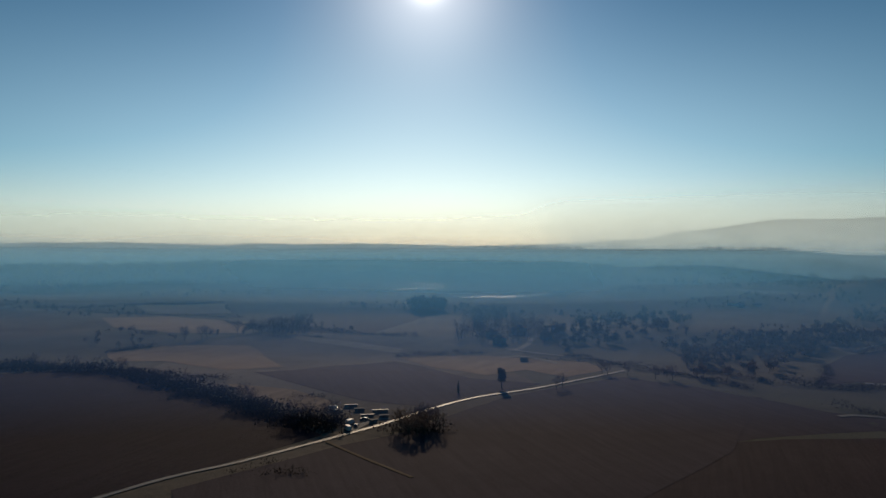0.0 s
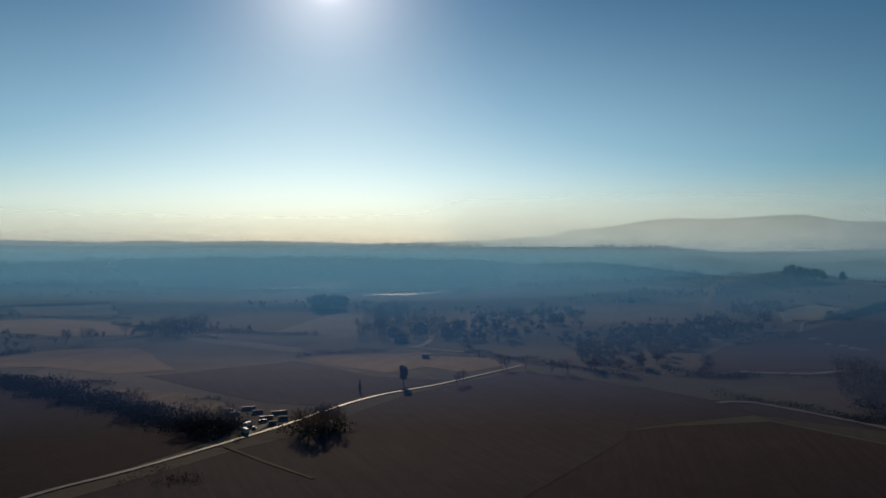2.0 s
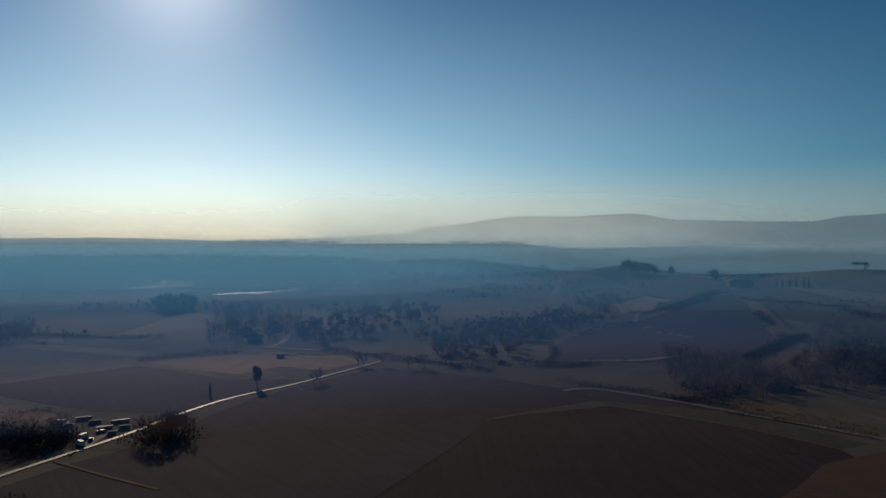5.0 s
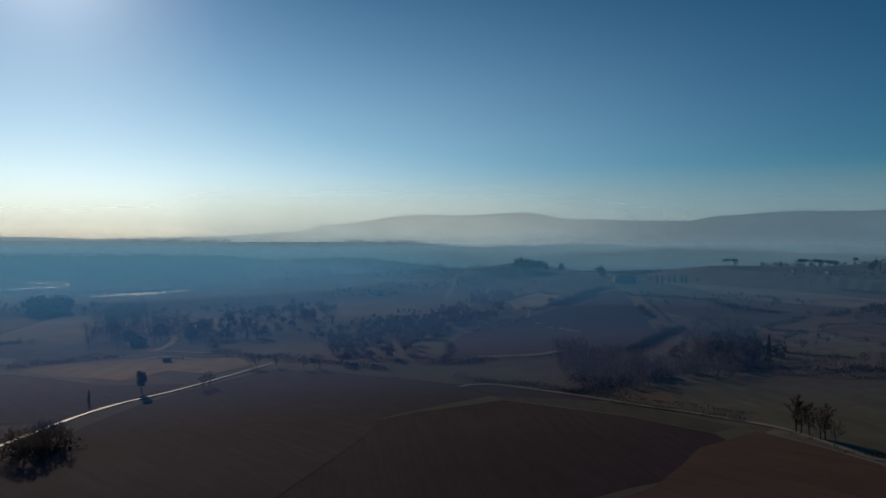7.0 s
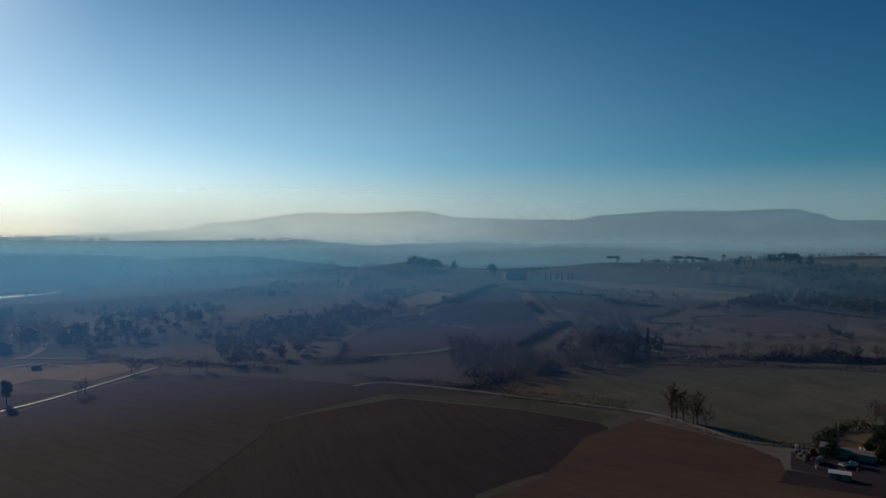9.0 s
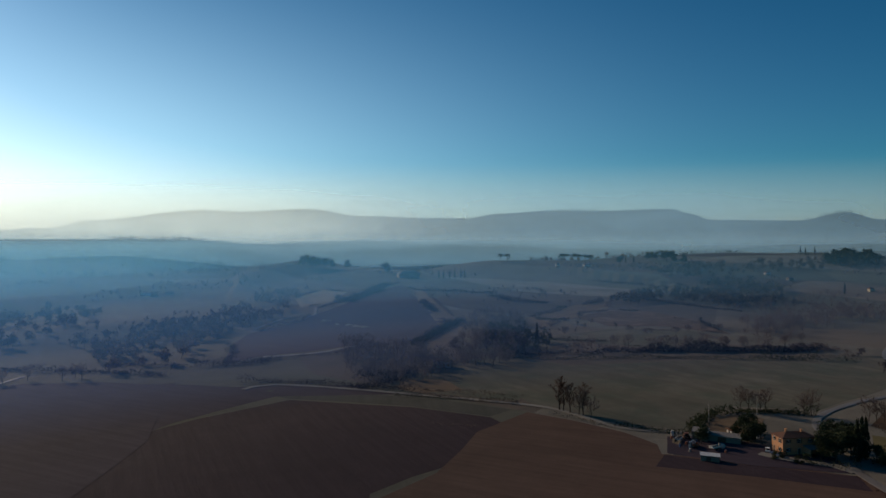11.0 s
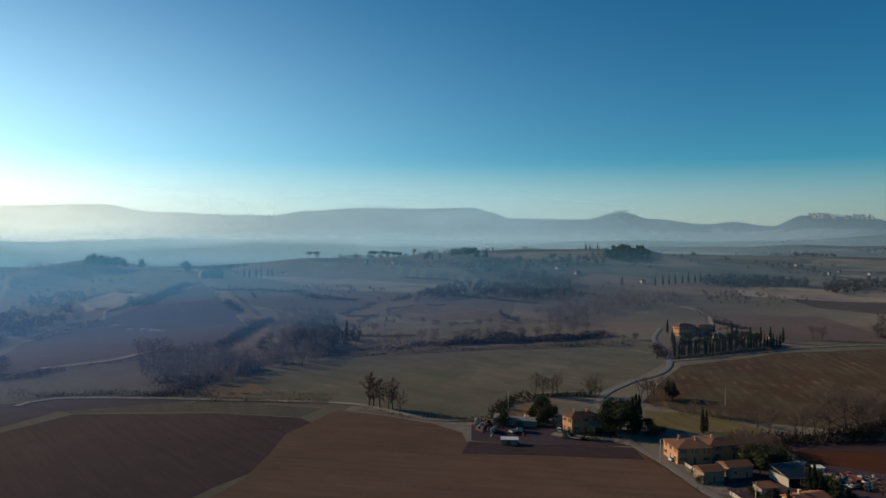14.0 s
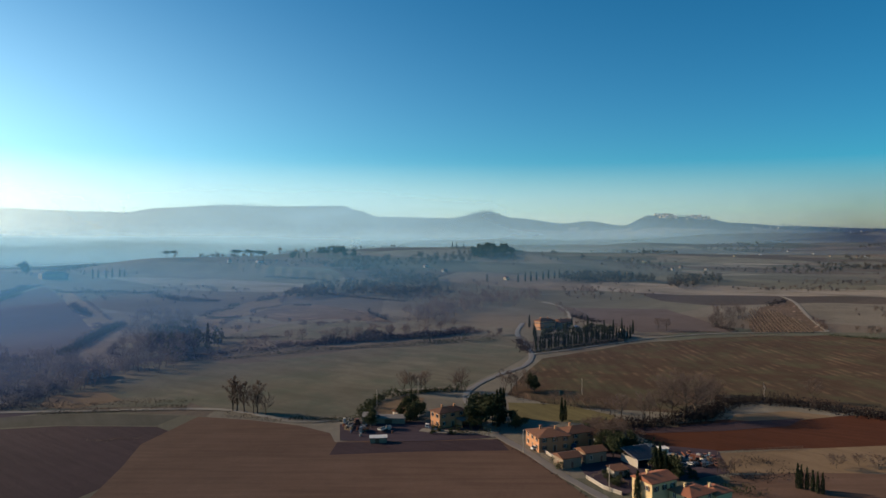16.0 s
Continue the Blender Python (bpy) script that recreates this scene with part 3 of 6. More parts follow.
def add_box(bm, x0, x1, y0, y1, z0, z1, edge=0.0, turn=None):
    m = Matrix.Translation(((x0 + x1) / 2, (y0 + y1) / 2, (z0 + z1) / 2)) @ Matrix.Diagonal((x1 - x0, y1 - y0, z1 - z0, 1))
    made = bmesh.ops.create_cube(bm, size=1, matrix=turn @ m if turn else m)
    if edge:
        edges = list({e for v in made["verts"] for e in v.link_edges})
        bmesh.ops.bevel(bm, geom=edges, offset=edge, segments=1, affect="EDGES")
    return bm


def boxes(*dims, edge=0.0):
    bm = bmesh.new()
    for d in dims:
        add_box(bm, *d, edge=edge)
    return bm


def tube(verts, faces, a, b, ra, rb, sides=5):
    a, b = Vector(a), Vector(b)
    q = (b - a).to_track_quat("Z", "Y")
    n = len(verts)
    for p, r in ((a, ra), (b, rb)):
        for k in range(sides):
            verts.append(tuple(p + q @ Vector((math.cos(k / sides * math.tau) * r, math.sin(k / sides * math.tau) * r, 0))))
    for k in range(sides):
        faces.append((n + k, n + (k + 1) % sides, n + sides + (k + 1) % sides, n + sides + k))


def tufts(centres, sizes, rng, blades=3, stretch=(1, 1, 1)):
    """Loose clumps of leaves: a few crooked triangles round each centre (numpy arrays)."""
    n = len(centres)
    c = np.repeat(centres, blades, 0)
    s = np.repeat(sizes, blades)[:, None, None]
    corners = rng.normal(size=(n * blades, 3, 3))
    corners /= np.linalg.norm(corners, axis=2, keepdims=True)
    shift = rng.normal(size=(n * blades, 1, 3)) * 0.45
    pts = c[:, None, :] + (corners + shift) * s * np.array(stretch)
    verts = pts.reshape(-1, 3)
    faces = np.arange(len(verts)).reshape(-1, 3)
    return verts, faces


def twigs(starts, ways, lengths, width, rng):
    """Thin tapering twigs as slim blades."""
    n = len(starts)
    side = np.cross(ways, rng.normal(size=(n, 3)))
    side /= np.linalg.norm(side, axis=1, keepdims=True) + 1e-9
    bend = rng.normal(size=(n, 3)) * lengths[:, None] * 0.12
    tip = starts + ways * lengths[:, None] + bend
    pts = np.stack([starts - side * width, starts + side * width, tip], 1)
    return pts.reshape(-1, 3), np.arange(n * 3).reshape(-1, 3)


BARK = plain("bark", (0.09, 0.07, 0.055), (0.05, 0.04, 0.032), 0.95, 2.0)
BIRCH = plain("pale_bark", (0.6, 0.56, 0.5), (0.35, 0.32, 0.28), 0.9, 2.0)
TWIG = foliage("bare_twigs", (0.0975, 0.072, 0.063), (0.195, 0.144, 0.12), 0.3)
RUSSET = foliage("russet_leaves", (0.056, 0.0338, 0.024), (0.14, 0.0825, 0.056), 0.3)
CYPRESS = foliage("cypress_needles", (0.012, 0.018, 0.01), (0.035, 0.045, 0.022), 0.1)
EVERGREEN = foliage("evergreen_leaves", (0.02, 0.026, 0.014), (0.055, 0.065, 0.03), 0.15)
BRUSH = foliage("winter_brush", (0.075, 0.0615, 0.054), (0.162, 0.129, 0.108), 0.3)
HEDGE = foliage("hedge_brush", (0.0187, 0.0155, 0.0156), (0.0468, 0.0361, 0.0333), 0.2)
FAR_WOOD = foliage("far_wood", (0.0442, 0.0416, 0.0325), (0.1105, 0.091, 0.065), 0.25)


# ---- trees ----
def bare_tree(seed, tall=14.0, spread=0.36, leaves=0, leaf=RUSSET, bark=BARK, twig=TWIG, bole=0.2):
    """Winter tree: crooked tapered trunk, boughs forking into branches, a cloud of fine twigs, a few dead leaves."""
    rng, rnd = np.random.default_rng(seed), random.Random(seed)
    ob = new("bare_tree")
    verts, faces, tips = [], [], []
    # trunk and leader
    line = [Vector((0, 0, -0.3))]
    for k in range(1, 7):
        h = tall * 0.84 * k / 6
        sway = tall * 0.018 * k ** 0.7
        line.append(Vector((rnd.uniform(-sway, sway), rnd.uniform(-sway, sway), h)))
    girth = [tall * 0.021 * (1 - 0.86 * k / 6) for k in range(7)]
    for k in range(6):
        tube(verts, faces, line[k], line[k + 1], girth[k], girth[k + 1], 6)
    tips.append((line[-1], Vector((0, 0, 1)), tall * 0.1))
    boughs = 17
    for k in range(boughs):
        u = bole + (0.92 - bole) * (k + rnd.random()) / boughs
        i = min(5, int(u * 6))
        p = line[i].lerp(line[i + 1], u * 6 - i)
        a = k * 2.4 + rnd.uniform(-0.5, 0.5)
        reach = tall * spread * (0.35 + 0.75 * math.sin(math.pi * min(1.0, (u - bole) / (1 - bole) * 0.85 + 0.22))) * rnd.uniform(0.75, 1.2)
        way = Vector((math.cos(a), math.sin(a), rnd.uniform(0.45, 1.0) * 0.36 / max(spread, 0.2))).normalized()
        mid = p + way * reach * 0.5 + Vector((0, 0, rnd.uniform(-0.03, 0.05) * tall))
        end = mid + (way + Vector((rnd.uniform(-0.4, 0.4), rnd.uniform(-0.4, 0.4), rnd.uniform(0.0, 0.5)))).normalized() * reach * 0.55
        r = girth[i] * 0.5
        tube(verts, faces, p, mid, r, r * 0.6, 4)
        tube(verts, faces, mid, end, r * 0.6, r * 0.2, 3)
        for q in (mid, mid.lerp(end, 0.5), end):
            for _ in range(2):
                w = (way + Vector((rnd.uniform(-0.9, 0.9), rnd.uniform(-0.9, 0.9), rnd.uniform(-0.1, 0.9)))).normalized()
                e = q + w * reach * rnd.uniform(0.25, 0.45)
                tube(verts, faces, q, e, r * 0.35, r * 0.12, 3)
                tips += [(q.lerp(e, 0.4), w, reach * 0.3), (e, w, reach * 0.3)]
    k = tall * 0.93 / max(v[2] for v in verts)
    verts = [(v[0] * k, v[1] * k, v[2] * k) for v in verts]
    raw_part("trunk", verts, faces, bark, ob)
    per = 7
    starts = np.repeat(np.array([p[:] for p, _, _ in tips]), per, 0) * k
    ways = np.repeat(np.array([w[:] for _, w, _ in tips]), per, 0) + rng.normal(size=(len(starts), 3)) * 0.6
    ways /= np.linalg.norm(ways, axis=1, keepdims=True)
    long = np.repeat(np.array([d for _, _, d in tips]), per) * rng.uniform(0.5, 1.3, len(starts)) + tall * 0.02
    v, f = twigs(starts, ways, long, 0.016 + tall * 0.0012, rng)
    raw_part("crown", v.tolist(), f.tolist(), twig, ob)
    if leaves:
        pick = rng.choice(len(starts), leaves)
        v, f = tufts(starts[pick] + ways[pick] * long[pick, None] * 0.5, rng.uniform(0.12, 0.3, leaves), rng, 3)
        raw_part("foliage", v.tolist(), f.tolist(), leaf, ob)
    return ob


def cypress_tree(seed, tall=11.0):
    rng = np.random.default_rng(seed)
    ob = new("cypress")
    verts, faces = [], []
    tube(verts, faces, (0, 0, -0.3), (0, 0, tall * 0.5), 0.2, 0.12, 6)
    raw_part("trunk", verts, faces, BARK, ob)
    n = 420
    h = rng.uniform(0.03, 1.0, n) ** 0.9
    girth = np.sin(np.clip(h * 1.05 + 0.12, 0, 1) ** 0.8 * math.pi) ** 0.7 * tall * 0.085 + 0.06
    a = rng.uniform(0, math.tau, n)
    rad = girth * rng.uniform(0.55, 1.08, n)
    c = np.stack([np.cos(a) * rad, np.sin(a) * rad, h * tall], 1)
    v, f = tufts(c, rng.uniform(0.22, 0.5, n), rng, 3, (0.7, 0.7, 1.7))
    raw_part("crown", v.tolist(), f.tolist(), CYPRESS, ob)
    return ob


def leafy_tree(seed, tall=9.0, wide=1.0, material=EVERGREEN, low=0.18):
    """Evergreen oak or dense shrub: lobed crown of leaf clumps with gaps."""
    rng, rnd = np.random.default_rng(seed), random.Random(seed)
    ob = new("evergreen_tree")
    verts, faces = [], []
    tube(verts, faces, (0, 0, -0.3), (0.1, 0, tall * 0.45), tall * 0.03, tall * 0.018, 6)
    lobes = []
    for k in range(9):
        a, h = rnd.uniform(0, math.tau), rnd.uniform(low + 0.12, 0.82)
        d = rnd.uniform(0.1, 0.3) * tall * wide * (1.15 - h * 0.6)
        lobes.append((math.cos(a) * d, math.sin(a) * d, h * tall, rnd.uniform(0.13, 0.24) * tall))
        tube(verts, faces, (0, 0, tall * 0.3), lobes[-1][:3], tall * 0.012, 0.03, 3)
    raw_part("trunk", verts, faces, BARK, ob)
    cs = []
    for x, y, z, r in lobes:
        p = rng.normal(size=(70, 3))
        p /= np.linalg.norm(p, axis=1, keepdims=True)
        cs.append(np.array((x, y, z)) + p * r * rng.uniform(0.55, 1.1, (70, 1)) * np.array((wide, wide, 0.85)))
    c = np.concatenate(cs)
    v, f = tufts(c, rng.uniform(0.025, 0.055, len(c)) * tall, rng, 3)
    raw_part("crown", v.tolist(), f.tolist(), material, ob)
    return ob


def umbrella_pine(seed, tall=13.0):
    rng, rnd = np.random.default_rng(seed), random.Random(seed)
    ob = new("umbrella_pine")
    verts, faces = [], []
    tube(verts, faces, (0, 0, -0.3), (0.4, 0, tall * 0.62), 0.32, 0.22, 6)
    cs = []
    for k in range(11):
        a, d = k / 5 * math.tau + rnd.uniform(-0.3, 0.3), (0.05, 0.2, 0.33)[k % 3] * rnd.uniform(0.8, 1.15) * tall
        tip = (0.4 + math.cos(a) * d, math.sin(a) * d, tall * (0.9 - 0.9 * (d / tall) ** 2 + rnd.uniform(-0.05, 0.05)))
        tube(verts, faces, (0.4, 0, tall * 0.6), tip, 0.14, 0.05, 4)
        p = rng.normal(size=(60, 3)) * np.array((0.1, 0.1, 0.06)) * tall
        cs.append(np.array(tip) + p + np.array((0, 0, 0.03 * tall)))
    raw_part("trunk", verts, faces, BARK, ob)
    c = np.concatenate(cs)
    v, f = tufts(c, rng.uniform(0.3, 0.65, len(c)), rng, 3, (1.2, 1.2, 0.6))
    raw_part("crown", v.tolist(), f.tolist(), CYPRESS, ob)
    return ob


KINDS = {
    "bare_tree": lambda s: bare_tree(s, 14),
    "wide_bare_tree": lambda s: bare_tree(s, 17, 0.5, twig=TWIG, bole=0.14),
    "leafing_tree": lambda s: bare_tree(s, 16, 0.2, 420, bole=0.16),
    "birch": lambda s: bare_tree(s, 10, 0.14, 0, bark=BIRCH),
    "russet_bush": lambda s: bare_tree(s, 7, 0.5, 120),
    "cypress": lambda s: cypress_tree(s),
    "evergreen_tree": lambda s: leafy_tree(s),
    "oval_tree": lambda s: leafy_tree(s, 9.0, 0.55, EVERGREEN, 0.05),
    "shrub": lambda s: leafy_tree(s, 3.2, 1.5, BRUSH, 0.0),
    "evergreen_shrub": lambda s: leafy_tree(s, 3.6, 1.4, EVERGREEN, 0.0),
    "umbrella_pine": lambda s: umbrella_pine(s),
}
NATURAL = {"bare_tree": 14, "wide_bare_tree": 17, "leafing_tree": 16, "birch": 10, "russet_bush": 7, "cypress": 11, "evergreen_tree": 9, "oval_tree": 9,
           "shrub": 3.2, "evergreen_shrub": 3.6, "umbrella_pine": 13}
MODELS = {}
planted = random.Random(11)


def plant(kind, label, tall, *spots, group="", category="tree"):
    """Trees of one kind at the given spots, about that tall; models are shared."""
    for x, y in spots:
        variant = planted.randrange(3)
        m = pose(x, y, level(x, y), 0, 0, planted.uniform(0, 360)) @ Matrix.Scale(tall / NATURAL[kind] * planted.uniform(0.88, 1.1), 4)
        if (kind, variant) in MODELS:
            ob = MODELS[kind, variant]
            ob = copy_thing(ob, m @ Matrix.Diagonal((1 / ob.scale.x, 1 / ob.scale.y, 1 / ob.scale.z, 1)))
        else:
            ob = MODELS[kind, variant] = KINDS[kind](variant * 17 + len(kind))
            ob.matrix_basis = m
        ob.name = kind
        tagged(ob, label, category, group)


def along(points, step, jitter=0.0, seed=1):
    """Spots at even steps along a line."""
    rnd, out = random.Random(seed), []
    for (x, y), (u, v) in zip(points[:-1], points[1:]):
        n = max(1, int(math.hypot(u - x, v - y) / step))
        out += [(x + (u - x) * k / n + rnd.uniform(-jitter, jitter), y + (v - y) * k / n + rnd.uniform(-jitter, jitter)) for k in range(n)]
    return out + [points[-1]]


def hedge(label, tall, wide, material, *points, dense=1.0, trees=0.0):
    """A hedgerow: an uneven run of brush with twigs sticking out."""
    rng = np.random.default_rng(int(abs(points[0][0]) * 7 + abs(points[0][1]) * 3))
    cs, sizes = [], []
    for (x, y), (u, v) in zip(points[:-1], points[1:]):
        d = math.hypot(u - x, v - y)
        n = int(d * 3.6 * dense * max(1, wide / 3) * min(1.0, 420 / math.hypot(x, y))) + 4
        s = rng.uniform(0, 1, n)
        px, py = x + (u - x) * s, y + (v - y) * s
        rise = (0.55 + 0.45 * np.sin(px * 0.21 + py * 0.13) * np.sin(py * 0.17 + 1) + 0.25 * np.sin(px * 0.9 + py * 0.7))
        top = tall * np.clip(rise, 0.3, 1.3)
        px, py = px + rng.normal(size=n) * wide * 0.32, py + rng.normal(size=n) * wide * 0.32
        cs.append(np.stack([px, py, height(px, py) + top * rng.uniform(0.05, 1, n)], 1))
        sizes.append(rng.uniform(0.1, 0.22, n) * max(2.2, tall) * 0.5 * max(1.0, math.hypot(x, y) / 420) ** 0.75)
    c, s = np.concatenate(cs), np.concatenate(sizes)
    v, f = tufts(c, s, rng, 4)
    k = rng.choice(len(c), len(c) // 2)
    way = rng.normal(size=(len(k), 3)) * 0.5 + np.array((0, 0, 1))
    v2, f2 = twigs(c[k], way / np.linalg.norm(way, axis=1, keepdims=True), rng.uniform(0.2, 0.55, len(k)) * tall, 0.06, rng)
    ob = mesh_object("hedgerow", np.concatenate([v, v2]).tolist(), np.concatenate([f, f2 + len(v)]).tolist(), material)
    return tagged(ob, label, "hedge", kind="stuff")


def wood(name, label, spots, tall, material, seed=3, clumps=12, blades=3):
    """A wood too far off to count: every tree a small ragged crown on a stem."""
    rng = np.random.default_rng(seed)
    p = np.array(spots, float)
    n = len(p)
    t = tall * rng.uniform(0.6, 1.25, n)
    z = height(p[:, 0], p[:, 1])
    if clumps > 20:
        # near enough to show as bare trees: boughs from the stem, twigs from the boughs
        k = 16
        t_b, z_b = np.repeat(t, k), np.repeat(z, k)
        foot = np.stack([np.repeat(p[:, 0], k), np.repeat(p[:, 1], k), z_b + t_b * rng.uniform(0.15, 0.6, n * k)], 1)
        way = rng.normal(size=(n * k, 3)) * np.array((1, 1, 0.35)) + np.array((0, 0, 0.75))
        way /= np.linalg.norm(way, axis=1, keepdims=True)
        long = t_b * rng.uniform(0.22, 0.48, n * k)
        v, f = twigs(foot, way, long, 0.09, rng)
        k = 9
        start = np.repeat(foot, k, 0) + np.repeat(way * long[:, None], k, 0) * rng.uniform(0.25, 1.0, (len(foot) * k, 1))
        way = np.repeat(way, k, 0) * 0.8 + rng.normal(size=(len(start), 3)) * 0.6
        way /= np.linalg.norm(way, axis=1, keepdims=True)
        v1, f1 = twigs(start, way, np.repeat(t_b, k) * rng.uniform(0.07, 0.2, len(start)), 0.065, rng)
        v, f = np.concatenate([v, v1]), np.concatenate([f, f1 + len(v)])
    else:
        c = rng.normal(size=(n, clumps, 3))
        c /= np.linalg.norm(c, axis=2, keepdims=True)
        c *= rng.uniform(0.3, 1.0, (n, clumps, 1)) * np.array((0.34, 0.34, 0.36))
        c = np.stack([p[:, 0], p[:, 1], z + t * 0.58], 1)[:, None, :] + c * t[:, None, None]
        v, f = tufts(c.reshape(-1, 3), np.repeat(t, clumps) * rng.uniform(0.4, 0.8, n * clumps) / clumps ** 0.5, rng, blades)
    base = np.stack([p[:, 0], p[:, 1], z - 0.5], 1)
    up = np.tile(np.array((0, 0, 1.0)), (n, 1)) + rng.normal(size=(n, 3)) * 0.05
    v2, f2 = twigs(base, up, t * 0.8, 0.25, rng)
    ob = mesh_object(name, np.concatenate([v, v2]).tolist(), np.concatenate([f, f2 + len(v)]).tolist(), material)
    return tagged(ob, label, "wood", kind="stuff")


def inside(x, y, ring):
    hit = np.zeros(len(x), bool)
    for (ax, ay), (bx, by) in zip(ring, np.roll(ring, -1, 0)):
        cross = ((ay > y) != (by > y)) & (x < (bx - ax) * (y - ay) / (by - ay + 1e-12) + ax)
        hit ^= cross
    return hit


def scatter(ring, count, seed=5):
    rng, ring = np.random.default_rng(seed), np.array(ring, float)
    lo, hi = ring.min(0), ring.max(0)
    p = rng.uniform(lo, hi, (count * 4, 2))
    p = p[inside(p[:, 0], p[:, 1], ring)]
    return p[:count]


# ---- buildings ----
OCHRE = plain("ochre_plaster", (0.5, 0.25, 0.125), (0.37, 0.18, 0.09), 0.9, 0.6)
YELLOW = plain("yellow_plaster", (0.66, 0.5, 0.27), (0.52, 0.38, 0.2), 0.9, 0.6)
STONE = plain("grey_stone_wall", (0.27, 0.215, 0.155), (0.17, 0.135, 0.1), 0.95, 1.2)
WHITE = plain("white_plaster", (0.6, 0.53, 0.45), (0.44, 0.39, 0.34), 0.85, 0.8)
ROOF = plain("terracotta_tiles", (0.2, 0.085, 0.045), (0.1, 0.052, 0.036), 0.9, 2.2, bump=0.08, vary=0.35)
ROOF_NEW = plain("orange_tiles", (0.32, 0.115, 0.06), (0.19, 0.075, 0.045), 0.9, 2.2, bump=0.08)
METAL = plain("zinc_sheet", (0.36, 0.35, 0.34), (0.24, 0.23, 0.23), 0.5, 1.5, metal=0.6)
SHUTTER = plain("brown_shutter", (0.16, 0.08, 0.045), rough=0.7)
FRAME = plain("white_frame", (0.7, 0.68, 0.64), rough=0.6)
PANE = plain("dark_pane", (0.02, 0.025, 0.03), rough=0.08, bump=0.002, spec=0.8)
CONCRETE = plain("concrete", (0.42, 0.365, 0.3), (0.28, 0.25, 0.21), 0.9, 1.0)
SOLAR = plain("solar_glass", (0.012, 0.014, 0.022), rough=0.4, bump=0.001, spec=0.25)
PAINT_WHITE = plain("white_paint", (0.62, 0.59, 0.54), (0.5, 0.47, 0.43), 0.35, 1.0, bump=0.003)
PAINT_DARK = plain("dark_paint", (0.05, 0.055, 0.065), rough=0.3, bump=0.003)
PAINT_RED = plain("rust_paint", (0.24, 0.085, 0.045), (0.14, 0.055, 0.035), 0.5, 1.0)
PAINT_BLUE = plain("blue_paint", (0.05, 0.075, 0.14), rough=0.4, bump=0.003)
RUBBER = plain("rubber", (0.02, 0.02, 0.02), rough=0.9)
TIMBER = plain("weathered_timber", (0.2, 0.15, 0.1), (0.12, 0.09, 0.065), 0.9, 2.0)
FLAT_ROOF = plain("grey_roof_felt", (0.22, 0.2, 0.19), (0.15, 0.14, 0.13), 0.9, 1.2)


def roof_mesh(lx, ly, z, rise, over, hip):
    """A pitched roof with thickness, ridge along the longer side."""
    bm = bmesh.new()
    x0, x1, y0, y1 = -over, lx + over, -over, ly + over
    drop = 0.18
    if lx >= ly:
        inset = (ly / 2 + over) * hip
        a, b = (x0 + inset, (y0 + y1) / 2, z + rise), (x1 - inset, (y0 + y1) / 2, z + rise)
    else:
        inset = (lx / 2 + over) * hip
        a, b = ((x0 + x1) / 2, y0 + inset, z + rise), ((x0 + x1) / 2, y1 - inset, z + rise)
    corners = [(x0, y0), (x1, y0), (x1, y1), (x0, y1)]
    up = [bm.verts.new((x, y, z)) for x, y in corners]
    low = [bm.verts.new((x, y, z - drop)) for x, y in corners]
    va, vb = bm.verts.new(a), bm.verts.new(b)
    if lx >= ly:
        quads = [(up[0], up[1], vb, va), (up[2], up[3], va, vb), (up[3], up[0], va), (up[1], up[2], vb)]
    else:
        quads = [(up[1], up[2], vb, va), (up[3], up[0], va, vb), (up[0], up[1], va), (up[2], up[3], vb)]
    for q in quads:
        bm.faces.new(q)
    for k in range(4):
        bm.faces.new((low[k], low[(k + 1) % 4], up[(k + 1) % 4], up[k]))
    bm.faces.new(low[::-1])
    bmesh.ops.recalc_face_normals(bm, faces=bm.faces[:])
    return bm


def window_on(house, face, along_wall, z, lx, ly, wide=0.95, tall=1.3, shutters=True):
    """A window with frame, sill and open shutters on one face of a house (w, s, e, n)."""
    ob = new("window")
    ob.parent = house
    ob.matrix_basis = {"s": pose(along_wall, 0, z), "w": pose(0, along_wall, z, 0, 0, -90),
                       "n": pose(along_wall, ly, z, 0, 0, 180), "e": pose(lx, along_wall, z, 0, 0, 90)}[face]
    w, h = wide / 2, tall
    part("pane", boxes((-w, w, -0.02, 0.02, 0, h)), PANE, ob)
    part("frame", boxes((-w - 0.07, -w, -0.05, 0.02, 0, h), (w, w + 0.07, -0.05, 0.02, 0, h), (-w, w, -0.05, 0.02, h, h + 0.07),
                        (-0.03, 0.03, -0.04, 0.02, 0, h)), FRAME, ob)
    part("sill", boxes((-w - 0.12, w + 0.12, -0.16, 0.02, -0.1, 0)), CONCRETE, ob)
    if shutters:
        for s in (-1, 1):
            x0 = s * (w + 0.08)
            x1 = s * (w + 0.08 + w)
            part("shutter", boxes((min(x0, x1), max(x0, x1), -0.09, -0.01, -0.02, h + 0.02), edge=0.015), SHUTTER, ob)
    return ob


